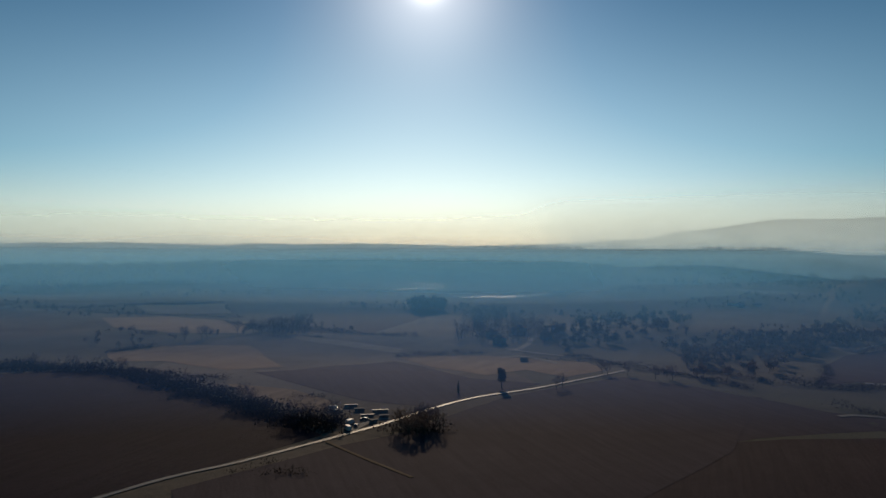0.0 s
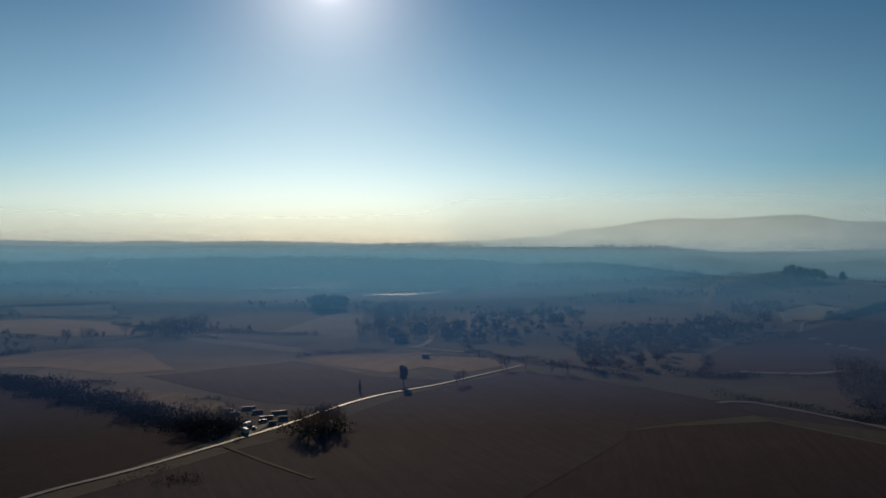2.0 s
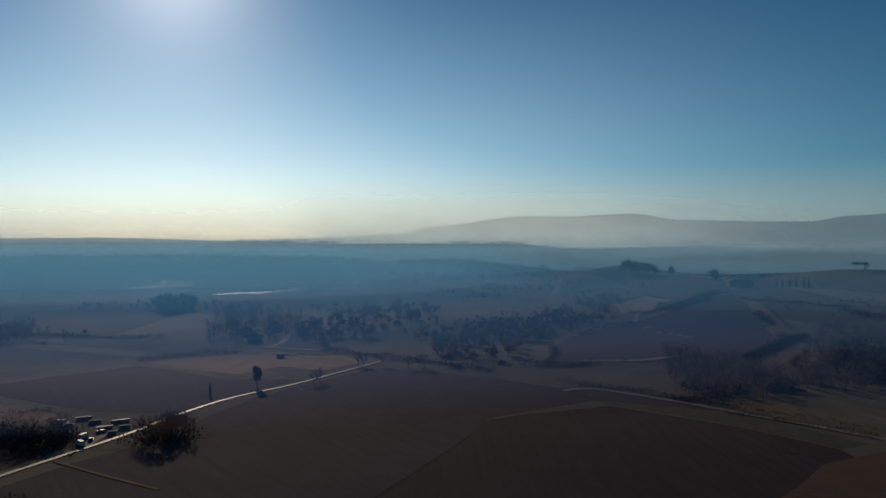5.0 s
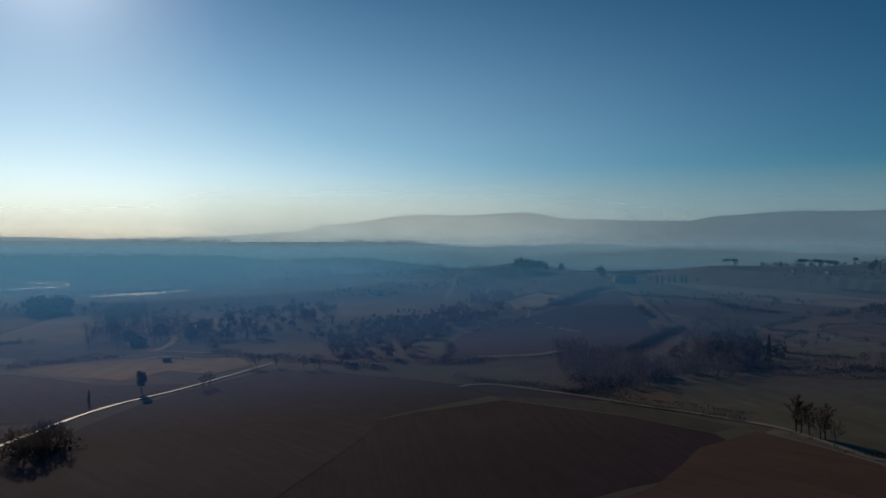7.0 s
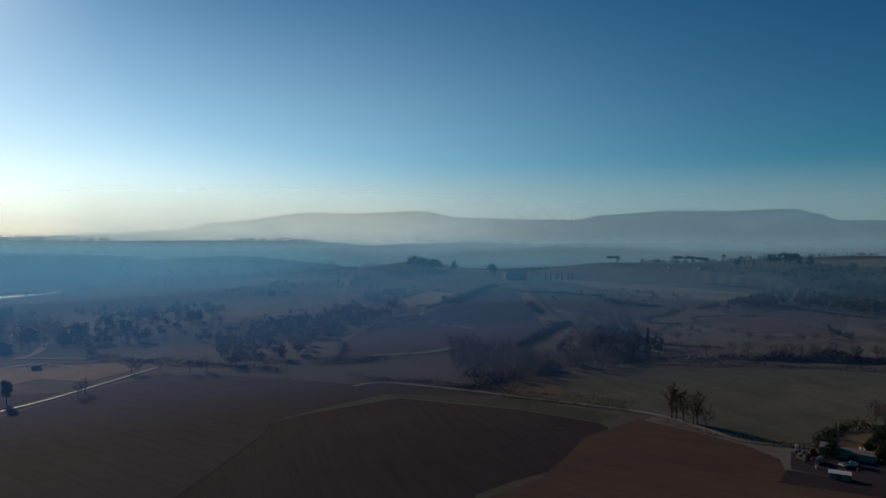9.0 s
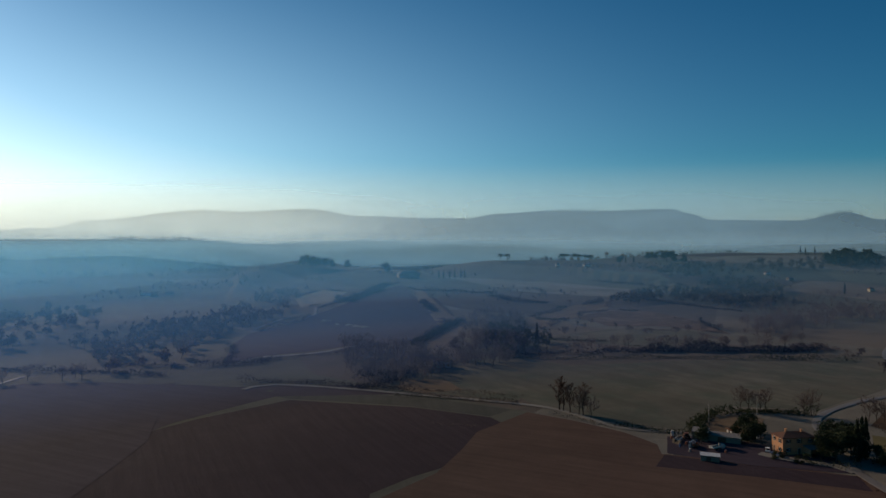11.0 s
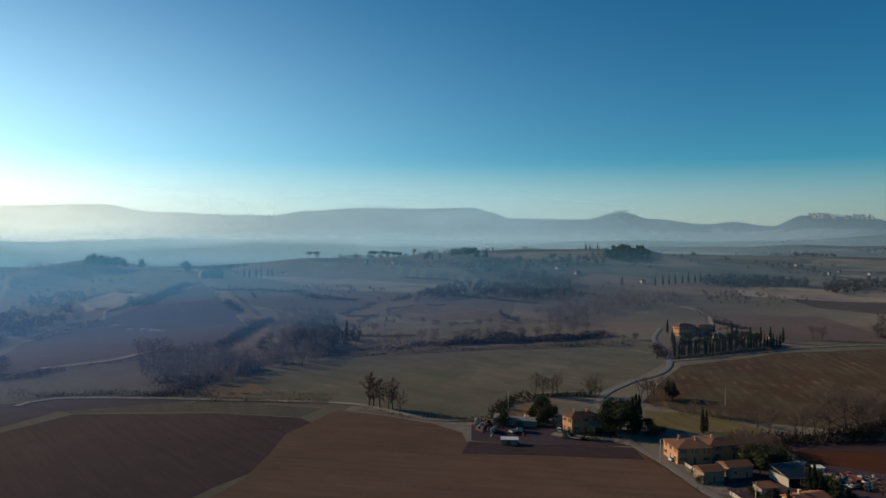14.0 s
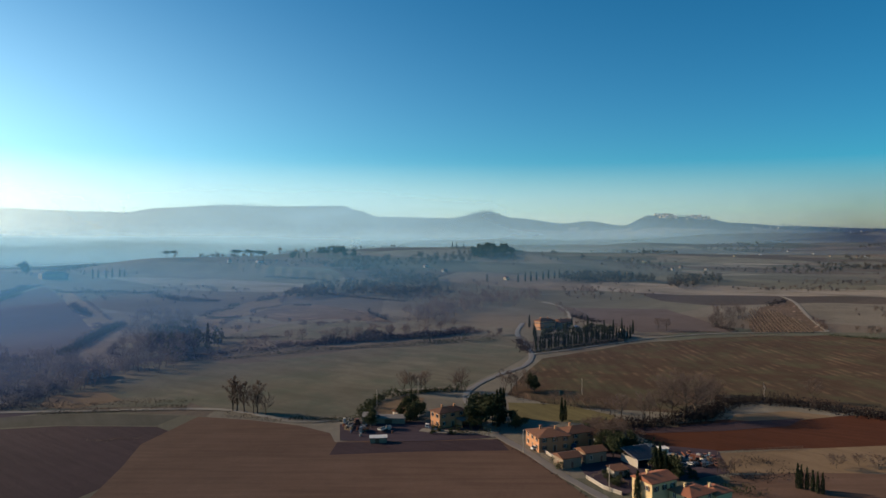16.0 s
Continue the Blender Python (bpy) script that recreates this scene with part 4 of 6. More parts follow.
def house(label, x, y, turn, lx, ly, wall_h, rise, wall=OCHRE, roof=ROOF, hip=1.0, storeys=2, cols=(2, 2), shutters=True, chimneys=1,
          name="farmhouse", over=0.45, door=True, group=""):
    """A house with its near corner at x, y: walls, pitched roof, chimney, windows and a door."""
    h = thing(name, label, "house", x, y, turn, group)
    bm = boxes((0, lx, 0, ly, -1.5, wall_h))
    if hip < 0.5:
        a, b, c = ((0, 0, wall_h), (0, ly, wall_h), (0, ly / 2, wall_h + rise * 0.93)) if lx >= ly else \
            ((0, 0, wall_h), (lx, 0, wall_h), (lx / 2, 0, wall_h + rise * 0.93))
        off = Vector((lx, 0, 0)) if lx >= ly else Vector((0, ly, 0))
        t1 = [bm.verts.new(Vector(p)) for p in (a, b, c)]
        t2 = [bm.verts.new(Vector(p) + off) for p in (a, b, c)]
        bm.faces.new(t1)
        bm.faces.new(t2)
        bm.faces.new((t1[0], t1[2], t2[2], t2[0]))
        bm.faces.new((t1[1], t1[2], t2[2], t2[1]))
    part("wall", bm, wall, h)
    top = part("roof", roof_mesh(lx, ly, wall_h + 0.02, rise, over, hip), roof, h)
    for k in range(chimneys):
        cx, cy = lx * (0.3 + 0.4 * k), ly * (0.62 - 0.2 * k)
        ch = part("chimney", boxes((cx - 0.3, cx + 0.3, cy - 0.25, cy + 0.25, wall_h, wall_h + rise + 0.7),
                                   (cx - 0.4, cx + 0.4, cy - 0.35, cy + 0.35, wall_h + rise + 0.7, wall_h + rise + 0.82)), wall, top)
    floor_h = wall_h / storeys
    for face, n, run in (("w", cols[0], ly), ("s", cols[1], lx), ("e", cols[0], ly), ("n", cols[1], lx)):
        for level_no in range(storeys):
            for k in range(n):
                u = run * (k + 0.5) / n
                if door and level_no == 0 and k == n // 2 and face in "ws":
                    d = new("door")
                    d.parent = h
                    d.matrix_basis = pose(u, 0, 0.05) if face == "s" else pose(0, u, 0.05, 0, 0, -90)
                    part("leaf", boxes((-0.5, 0.5, -0.04, 0.02, 0, 2.1), edge=0.01), SHUTTER, d)
                    part("door_frame", boxes((-0.62, -0.5, -0.08, 0.02, 0, 2.2), (0.5, 0.62, -0.08, 0.02, 0, 2.2), (-0.5, 0.5, -0.08, 0.02, 2.1, 2.2)), CONCRETE, d)
                else:
                    window_on(h, face, u, level_no * floor_h + floor_h * 0.36, lx, ly, shutters=shutters)
    return h


def shed(label, x, y, turn, lx, ly, z, roof=METAL, wall=STONE, slope=0.5, name="shed", open_front=False):
    """A lean-to shed: walls, a sloping sheet roof with battens, a wide door."""
    s = thing(name, label, "shed", x, y, turn)
    if open_front:
        part("wall", boxes((0, lx, ly - 0.2, ly, -1, z), (0, 0.2, 0, ly - 0.2, -1, z), (lx - 0.2, lx, 0, ly - 0.2, -1, z)), wall, s)
        for k in range(int(lx // 4) + 1):
            u = min(0.3 + k * 4, lx - 0.3)
            part("post", boxes((u - 0.1, u + 0.1, 0, 0.2, -1, z)), TIMBER, s)
    else:
        part("wall", boxes((0, lx, 0, ly, -1, z)), wall, s)
        part("door", boxes((lx * 0.3, lx * 0.55, -0.06, -0.003, 0, min(2.4, z * 0.85)), edge=0.01), SHUTTER, s)
    tilt = math.degrees(math.atan2(slope, ly))
    bm = bmesh.new()
    m = pose(lx / 2, ly / 2, z + slope / 2 + 0.08, tilt)
    add_box(bm, -lx / 2 - 0.3, lx / 2 + 0.3, -ly / 2 - 0.3, ly / 2 + 0.3, -0.06, 0.06, turn=m)
    sheet = part("roof", bm, roof, s)
    n = max(2, int(lx / 1.2))
    bm = bmesh.new()
    for k in range(n + 1):
        u = -lx / 2 - 0.2 + (lx + 0.4) * k / n
        add_box(bm, u - 0.04, u + 0.04, -ly / 2 - 0.28, ly / 2 + 0.28, 0.06, 0.11, turn=m)
    part("batten", bm, roof, sheet)
    return s


def car(label, x, y, turn, paint, van=False, group="", size=1.0):
    c = thing("van" if van else "car", label, "van" if van else "car", x, y, turn, group, size)
    body = bmesh.new()
    side = [(-2.1, 0.35), (-2.1, 0.85), (-1.9, 0.95), (2.0, 0.9), (2.15, 0.7), (2.15, 0.35)] if not van else \
        [(-2.4, 0.35), (-2.4, 2.05), (-2.3, 2.15), (1.3, 2.15), (1.7, 1.2), (2.3, 1.05), (2.4, 0.35)]
    for w in (0.82,):
        a = [body.verts.new((px, -w, pz)) for px, pz in side]
        b = [body.verts.new((px, w, pz)) for px, pz in side]
        body.faces.new(a)
        body.faces.new(b[::-1])
        for k in range(len(side)):
            q = (k + 1) % len(side)
            body.faces.new((a[q], a[k], b[k], b[q]))
    bmesh.ops.recalc_face_normals(body, faces=body.faces[:])
    bmesh.ops.bevel(body, geom=body.edges[:], offset=0.06, segments=2, affect="EDGES")
    part("body", body, paint, c)
    if not van:
        cab = bmesh.new()
        lo = [(-1.7, -0.76), (1.0, -0.76), (1.0, 0.76), (-1.7, 0.76)]
        hi = [(-1.3, -0.6), (0.35, -0.6), (0.35, 0.6), (-1.3, 0.6)]
        a = [cab.verts.new((px, py, 0.9)) for px, py in lo]
        b = [cab.verts.new((px, py, 1.42)) for px, py in hi]
        cab.faces.new(b)
        for k in range(4):
            cab.faces.new((a[k], a[(k + 1) % 4], b[(k + 1) % 4], b[k]))
        part("glasshouse", cab, PANE, c, "dark glass cabin windows")
        part("roof", boxes((-1.32, 0.37, -0.62, 0.62, 1.4, 1.46), edge=0.02), paint, c)
    else:
        part("windscreen", boxes((-0.02, 0.02, -0.7, 0.7, 0, 0.85)), PANE, c).matrix_basis = pose(1.52, 0, 1.25, 0, -23, 0)
    for sx in (-1.3, 1.35):
        for sy in (-0.8, 0.8):
            wheel = bmesh.new()
            bmesh.ops.create_cone(wheel, cap_ends=True, segments=14, radius1=0.33, radius2=0.33, depth=0.2, matrix=pose(sx, sy, 0.33, 90))
            tyre = part("wheel", wheel, RUBBER, c)
            rim = bmesh.new()
            bmesh.ops.create_cone(rim, cap_ends=True, segments=10, radius1=0.19, radius2=0.17, depth=0.24, matrix=pose(sx, sy, 0.33, 90))
            part("rim", rim, METAL, tyre)
    for sy in (-0.6, 0.6):
        part("headlight", boxes((2.1, 2.2 if not van else 2.43, sy - 0.16, sy + 0.16, 0.6, 0.76), edge=0.02), PAINT_WHITE, c)
    return c


def barrel(label, x, y, paint, tall=1.0, wide=0.32):
    b = thing("barrel", label, "barrel", x, y, group="yard barrels")
    bm = bmesh.new()
    bmesh.ops.create_cone(bm, cap_ends=True, segments=12, radius1=wide, radius2=wide, depth=tall, matrix=pose(0, 0, tall / 2))
    part("drum", bm, paint, b)
    for z in (0.33, 0.66):
        bm = bmesh.new()
        bmesh.ops.create_cone(bm, cap_ends=True, segments=12, radius1=wide * 1.06, radius2=wide * 1.06, depth=0.06, matrix=pose(0, 0, tall * z))
        part("hoop", bm, paint, b)
    return b


def trailer(label, x, y, turn, paint):
    t = thing("trailer", label, "trailer", x, y, turn, "farm trailers")
    part("bed", boxes((-2.2, 2.2, -1.0, 1.0, 0.75, 0.9), edge=0.02), TIMBER, t)
    for y0, y1 in ((-1.03, -0.97), (0.97, 1.03)):
        part("side_board", boxes((-2.2, 2.2, y0, y1, 0.904, 1.45)), paint, t)
    part("tail_board", boxes((-2.26, -2.2, -1.0, 1.0, 0.9, 1.45)), paint, t)
    part("drawbar", boxes((2.2, 3.4, -0.06, 0.06, 0.6, 0.72)), METAL, t)
    for sy in (-1.05, 1.05):
        bm = bmesh.new()
        bmesh.ops.create_cone(bm, cap_ends=True, segments=14, radius1=0.42, radius2=0.42, depth=0.22, matrix=pose(-0.4, sy, 0.42, 90))
        part("wheel", bm, RUBBER, t)
    return t


def tractor(label, x, y, turn, paint):
    t = thing("tractor", label, "tractor", x, y, turn, "tractors")
    part("bonnet", boxes((0.3, 2.0, -0.4, 0.4, 0.8, 1.5), edge=0.08), paint, t)
    part("chassis", boxes((-1.2, 1.9, -0.3, 0.3, 0.55, 0.8)), PAINT_DARK, t)
    cab = part("cabin", boxes((-1.0, 0.28, -0.62, 0.62, 1.0, 2.3), edge=0.08), PANE, t, "glazed tractor cabin")
    part("cabin_roof", boxes((-1.1, 0.35, -0.7, 0.7, 2.3, 2.42), edge=0.04), paint, cab)
    part("exhaust", boxes((1.1, 1.2, -0.35, -0.25, 1.5, 2.3)), PAINT_DARK, t)
    for sx, sy, r in ((-0.7, -0.85, 0.78), (-0.7, 0.85, 0.78), (1.5, -0.7, 0.48), (1.5, 0.7, 0.48)):
        bm = bmesh.new()
        bmesh.ops.create_cone(bm, cap_ends=True, segments=16, radius1=r, radius2=r, depth=0.36, matrix=pose(sx, sy, r, 90))
        tyre = part("wheel", bm, RUBBER, t)
        bm = bmesh.new()
        bmesh.ops.create_cone(bm, cap_ends=True, segments=12, radius1=r * 0.55, radius2=r * 0.5, depth=0.4, matrix=pose(sx, sy, r, 90))
        part("rim", bm, PAINT_RED, tyre)
    return t


def fence(label, *points):
    """A wire-and-post fence with a top rail."""
    f = new("fence")
    tagged(f, label, "fence")
    for (x, y), (u, v) in zip(points[:-1], points[1:]):
        d, a = math.hypot(u - x, v - y), math.degrees(math.atan2(v - y, u - x))
        n = max(1, int(d / 2.5))
        for k in range(n + 1):
            px, py = x + (u - x) * k / n, y + (v - y) * k / n
            part("post", boxes((-0.06, 0.06, -0.06, 0.06, -0.4, 1.2)), TIMBER, f).matrix_basis = pose(px, py, level(px, py), 0, 0, a)
        for z in (0.55, 1.05):
            part("rail", boxes((0, d, -0.03, 0.03, z, z + 0.09)), TIMBER, f).matrix_basis = pose(x, y, level(x, y), 0, 0, a)
    return f


def polytunnel(label, x, y, turn, long, wide=3.0):
    """A low arched frame covered in pale sheeting."""
    g = thing("polytunnel", label, "polytunnel", x, y, turn)
    verts, faces, n = [], [], 10
    for px in (0, long):
        for k in range(n + 1):
            a = math.pi * k / n
            verts.append((px, math.cos(a) * wide / 2, math.sin(a) * wide * 0.55))
    faces = [(k, k + 1, n + 2 + k, n + 1 + k) for k in range(n)] + [tuple(range(n + 1)), tuple(range(n + 1, 2 * n + 2))]
    raw_part("sheeting", verts, faces, WHITE, g)
    for k in range(int(long / 1.5) + 1):
        hv, hf = [], []
        for j in range(n):
            a, b = math.pi * j / n, math.pi * (j + 1) / n
            r = wide / 2 + 0.04
            tube(hv, hf, (k * 1.5, math.cos(a) * r, math.sin(a) * r * 1.1), (k * 1.5, math.cos(b) * r, math.sin(b) * r * 1.1), 0.04, 0.04, 4)
        raw_part("hoop", hv, hf, METAL, g)
    return g

# ---- farmhouses along the road ----
house("ochre plastered farmhouse with a hipped tile roof", 258.5, 86.0, -38.5, 12.5, 6.6, 6.0, 1.4, cols=(2, 3), chimneys=2)
house("large orange farmhouse with a broad hipped roof", 240.5, 43.5, -56, 12.0, 11.5, 5.2, 1.6, cols=(3, 3), chimneys=2)
house("yellow plastered house with a gabled tile roof", 199.3, 4.7, -43, 9.4, 7.6, 7.4, 1.35, wall=YELLOW, roof=ROOF_NEW, hip=0.0, cols=(2, 3))
house("low house with a fresh orange tile roof", 198.5, -5.5, -40, 10.0, 7.5, 5.0, 1.3, wall=YELLOW, roof=ROOF_NEW, hip=1.0, cols=(2, 2), shutters=False)
house("small annex with an orange hipped roof", 204.5, -12.0, -40, 7.0, 6.0, 4.4, 1.1, wall=YELLOW, roof=ROOF_NEW, hip=1.0, storeys=1, cols=(1, 1), name="annex")
house("small stone barn with a brown tile roof", 226.0, 33.0, -50, 7.0, 6.0, 3.4, 1.1, wall=STONE, roof=ROOF, hip=0.0, storeys=1, cols=(1, 1), name="barn", chimneys=0)
house("plastered barn with a pale gable wall", 233.5, 26.5, -50, 8.0, 6.0, 3.6, 1.2, wall=STONE, roof=ROOF, hip=0.0, storeys=1, cols=(1, 2), name="barn", chimneys=0, shutters=False)
house("whitewashed hut behind the farm sheds", *(269.1, 108.1), -30, 3.2, 3.0, 2.4, 0.8, wall=WHITE, roof=ROOF, hip=0.0, storeys=1, cols=(1, 1), name="hut", chimneys=0, shutters=False, door=False)
house("whitewashed hut beside the farmhouse", *(273.2, 100.1), -30, 3.0, 3.0, 3.0, 0.8, wall=WHITE, roof=ROOF, hip=0.0, storeys=1, cols=(1, 1), name="hut", chimneys=0, shutters=False, door=False)
house("long side wing of the orange farmhouse", 249.0, 34.5, -50, 12.0, 8.0, 5.0, 1.7, wall=OCHRE, hip=1.0, cols=(1, 2), name="farmhouse_wing", chimneys=1)
shed("long low farm shed with a pale sheet roof", 257.5, 112.5, -73, 11.5, 4.0, 2.2, roof=FLAT_ROOF, wall=STONE)
shed("dark timber hay shed beside the lane", 254.0, 117.0, -73, 5.5, 5.0, 3.4, roof=FLAT_ROOF, wall=TIMBER)
shed("small white field cabin", 232.5, 104.0, -66, 6.0, 2.6, 1.9, roof=PAINT_WHITE, wall=STONE, slope=0.25)
shed("white box cabin beside a scrap yard", 249.0, 3.0, -60, 2.8, 2.4, 2.6, roof=PAINT_WHITE, wall=WHITE, slope=0.1)
shed("open garage with a flat roof", 262.0, 78.0, -38, 8.0, 6.0, 2.8, roof=FLAT_ROOF, wall=OCHRE, open_front=True)
shed("low grey outbuilding in the yard", 248.0, 22.5, -50, 9.0, 5.0, 2.6, roof=FLAT_ROOF, wall=STONE)
shed("small tiled outbuilding by the road", 222.0, 16.5, -50, 5.5, 4.0, 2.3, roof=ROOF, wall=CONCRETE)


def solar_shed(x, y, turn):
    s = shed("shed roofed with rows of solar panels", x, y, turn, 10.0, 9.0, 2.6, roof=METAL, wall=CONCRETE, slope=1.6, open_front=True)
    tilt = math.degrees(math.atan2(1.6, 9.0))
    for i in range(6):
        for j in range(5):
            bm = bmesh.new()
            m = pose(5.0, 4.5, 3.5, tilt)
            add_box(bm, -4.9 + i * 1.65, -3.35 + i * 1.65, -4.4 + j * 1.78, -2.72 + j * 1.78, 0.12, 0.16, turn=m)
            part("solar_panel", bm, SOLAR, s)
    return s


solar_shed(234.0, 10.0, -50)


def garden_wall(label, tall, *points):
    """A low plastered wall with a coping."""
    w = new("garden_wall")
    tagged(w, label, "wall")
    for (x, y), (u, v) in zip(points[:-1], points[1:]):
        d, a = math.hypot(u - x, v - y), math.degrees(math.atan2(v - y, u - x))
        run = part("wall_run", boxes((0, d, -0.12, 0.12, -0.6, tall)), CONCRETE, w)
        run.matrix_basis = pose(x, y, level(x, y), 0, 0, a)
        cope = part("coping", boxes((0, d, -0.18, 0.18, tall + 0.004, tall + 0.08)), WHITE, run)
    return w


garden_wall("pale plastered garden wall along the road", 1.0, *[(219.6, 24.8), (212.2, 18.9), (208.6, 13.4)])
garden_wall("low yard wall in front of the orange farmhouse", 0.9, *[(242.4, 42.2), (234.2, 36.4), (229.7, 32.9)])


def pole(label, x, y, tall=8.0):
    p = thing("utility_pole", label, "pole", x, y)
    verts, faces = [], []
    tube(verts, faces, (0, 0, -0.5), (0, 0, tall), 0.16, 0.1, 8)
    raw_part("mast", verts, faces, CONCRETE, p)
    part("crossarm", boxes((-0.7, 0.7, -0.05, 0.05, tall - 0.7, tall - 0.58)), TIMBER, p)
    for u in (-0.6, 0, 0.6):
        bm = bmesh.new()
        bmesh.ops.create_cone(bm, cap_ends=True, segments=8, radius1=0.06, radius2=0.04, depth=0.2, matrix=pose(u, 0, tall - 0.48))
        part("insulator", bm, WHITE, p)
    return p


for spot in [(282.4, 123), (239.1, 48.8), (210.3, 17.1), (310.7, 114.1), (334.6, 40)]:
    pole("slim pale utility pole beside the fields", *spot)

for k, (spot, turn) in enumerate(zip([(259.4, 91.4), (256.4, 87.6), (238.9, 22.5), (244.6, 26.3), (243.9, 44.9), (250.8, 32.9), (269.9, 100.4), (268.8, 108.7)], (20, 70, -30, 40, -50, 10, 30, 60))):
    car("white parked car beside a farmhouse" if k in (0, 2, 4) else "dark parked car in a farmyard", *spot, turn,
        PAINT_WHITE if k in (0, 2, 4) else (PAINT_DARK, PAINT_BLUE)[k % 2], group="parked cars")

# scrap yard of vehicles and machines
yard = random.Random(4)
for k, spot in enumerate([(249, -0.3), (244, -1.8), (252, -2.5), (241, -3.5), (248, -4.7), (254.9, -6.3), (242.9, -6.4), (248.9, -7.9), (242.9, -8.5), (253.8, -9.5), (245.8, -10.3), (252.7, -11.7), (244.7, -12), (251.6, -13.8), (242.8, -10.5), (240.9, -4.9), (240, -0.7), (244.6, -14.4)]):
    paint = (PAINT_WHITE, PAINT_RED, PAINT_DARK, PAINT_DARK, PAINT_BLUE, PAINT_RED)[k % 6]
    word = {id(PAINT_WHITE): "white", id(PAINT_RED): "rust-red", id(PAINT_DARK): "dark", id(PAINT_BLUE): "blue"}[id(paint)]
    car(word + " old vehicle standing in a scrap yard", *spot, yard.uniform(0, 360), paint, van=k % 7 == 0, group="scrap vehicles", size=yard.uniform(0.7, 0.95))


def crate_stack(label, x, y, turn, cols, rows_high, material):
    s = thing("crate_stack", label, "crates", x, y, turn, "crate stacks")
    for i in range(cols):
        for k in range(rows_high - (i % 2)):
            part("crate", boxes((i * 1.3, i * 1.3 + 1.2, 0, 1.0, k * 0.8, k * 0.8 + 0.74), edge=0.04), material, s)
    return s


for k, spot in enumerate([(247, -1.4), (245, -3.9), (246.9, -7.2), (248.8, -9.7), (247.7, -12.9), (258.6, 14.8), (255.7, 11.7), (257.8, 8.9), (249.9, 7.1), (253.3, 124), (245.5, 117), (243.3, 112.4), (251.3, 104)]):
    crate_stack(("stack of pale crates in a yard", "stack of weathered timber crates")[k % 2], *spot, yard.uniform(0, 90), 2 + k % 3, 2 + k % 2,
                (WHITE, TIMBER, METAL)[k % 3])

for k, spot in enumerate([(250.2, 123.4), (254.6, 123.6), (242.5, 116.3), (247.1, 116.1), (239.5, 111.1), (252.2, 114.5), (247, 101.3), (253.6, 106.4), (252.5, 15.6), (258.7, 13.2), (252.8, 10.2), (261.8, 9.8), (255.9, 6.5), (245.9, 32.1), (248.1, 30.4), (239.5, 26.7), (243, -0.7), (250.9, -5.8), (242.8, -9.8), (255.7, -12.9)]):
    barrel(("rusty drum in a cluttered yard", "pale drum in a cluttered yard", "blue drum in a cluttered yard")[k % 3], *spot, (PAINT_RED, CONCRETE, PAINT_BLUE)[k % 3], 1.1, 0.4)
for k, (spot, turn) in enumerate(zip([(249.6, 120.2), (246.5, 112.7), (248.5, 105.7), (254.6, 14.1), (257.9, 8.5), (250, -3.3), (248.8, -11.1)], (10, 50, -20, 30, 80, 15, -40))):
    trailer(("old farm trailer with pale boards", "rust-red farm trailer standing in a yard")[k % 2], *spot, turn, (WHITE, PAINT_RED)[k % 2])
for k, (spot, turn) in enumerate(zip([(254.3, 119.5), (249.7, 11.2), (244.9, -8.2)], (40, -30, 100))):
    tractor(("red tractor parked in a farmyard", "blue tractor parked in a yard")[k % 2], *spot, turn, (PAINT_RED, PAINT_BLUE)[k % 2])
fence("weathered post-and-rail fence beside the road", (238.3, 42.3), (232.1, 37), (224.8, 31.8))
fence("weathered fence round a garden", (218.7, 24.3), (224, 21.4), (222.5, 15.2), (216.7, 12))
fence("thin fence along a tan plot", (257.5, -15.5), (265.4, -28.9), (273.4, -44.5))
hedge("dark bare shrubs below a tan plot", 2.6, 5, HEDGE, (234.3, -17.5), (234.6, -25.6), (239.3, -35.8), (243, -44.4), dense=1.8)
hedge("dark garden shrubs beside a yard", 3, 6, EVERGREEN, (225.6, -12.9), (221.3, -18.1), (221.6, -25), dense=1.8)
plant("bare_tree", "thin bare sapling in a row behind the lawn", 7, *along([(313.2, 48.7), (309.5, 39.4), (306.6, 29.4), (299.4, 19.4)], 4.5, 1.2), group="sapling row")
plant("evergreen_tree", "dark evergreen between the houses", 7, *[(251.4, 16.7), (247.6, 14.5), (254.3, 18.4), (253.7, 12.9), (248.9, 23.4), (256.9, 32.7), (259.4, 28.9), (273.4, 60.6), (267.8, 57.8), (229, -0.7), (227, -2.3)], group="yard evergreens")
plant("russet_bush", "bare brown bush in a yard", 6, *[(270.4, 29.3), (275.7, 26.8), (272, 23.1), (267.2, 20.2), (266.4, 17.3), (264.6, 13.9), (263.8, 11.5)], category="bush", group="yard bushes")
hedge("dark untidy hedge behind the yard", 3.5, 6, EVERGREEN, (257.3, 19.4), (261.7, 13), (263, 5.1), dense=1.8)
hedge("dark shrubbery beside the ochre farmhouse", 3.0, 5, EVERGREEN, (254.8, 76.3), (255.9, 68.8), (259.4, 63.5), dense=1.6)
hedge("dark shrubbery round the knoll", 3.5, 5, EVERGREEN, (262.3, 106.1), (267, 102.5), (266, 96.5), dense=1.6)
hedge("dark shrubbery behind the orange farmhouse", 3.5, 5, EVERGREEN, (275.8, 63.3), (270.7, 58.9), (275.3, 56.2), dense=1.8)

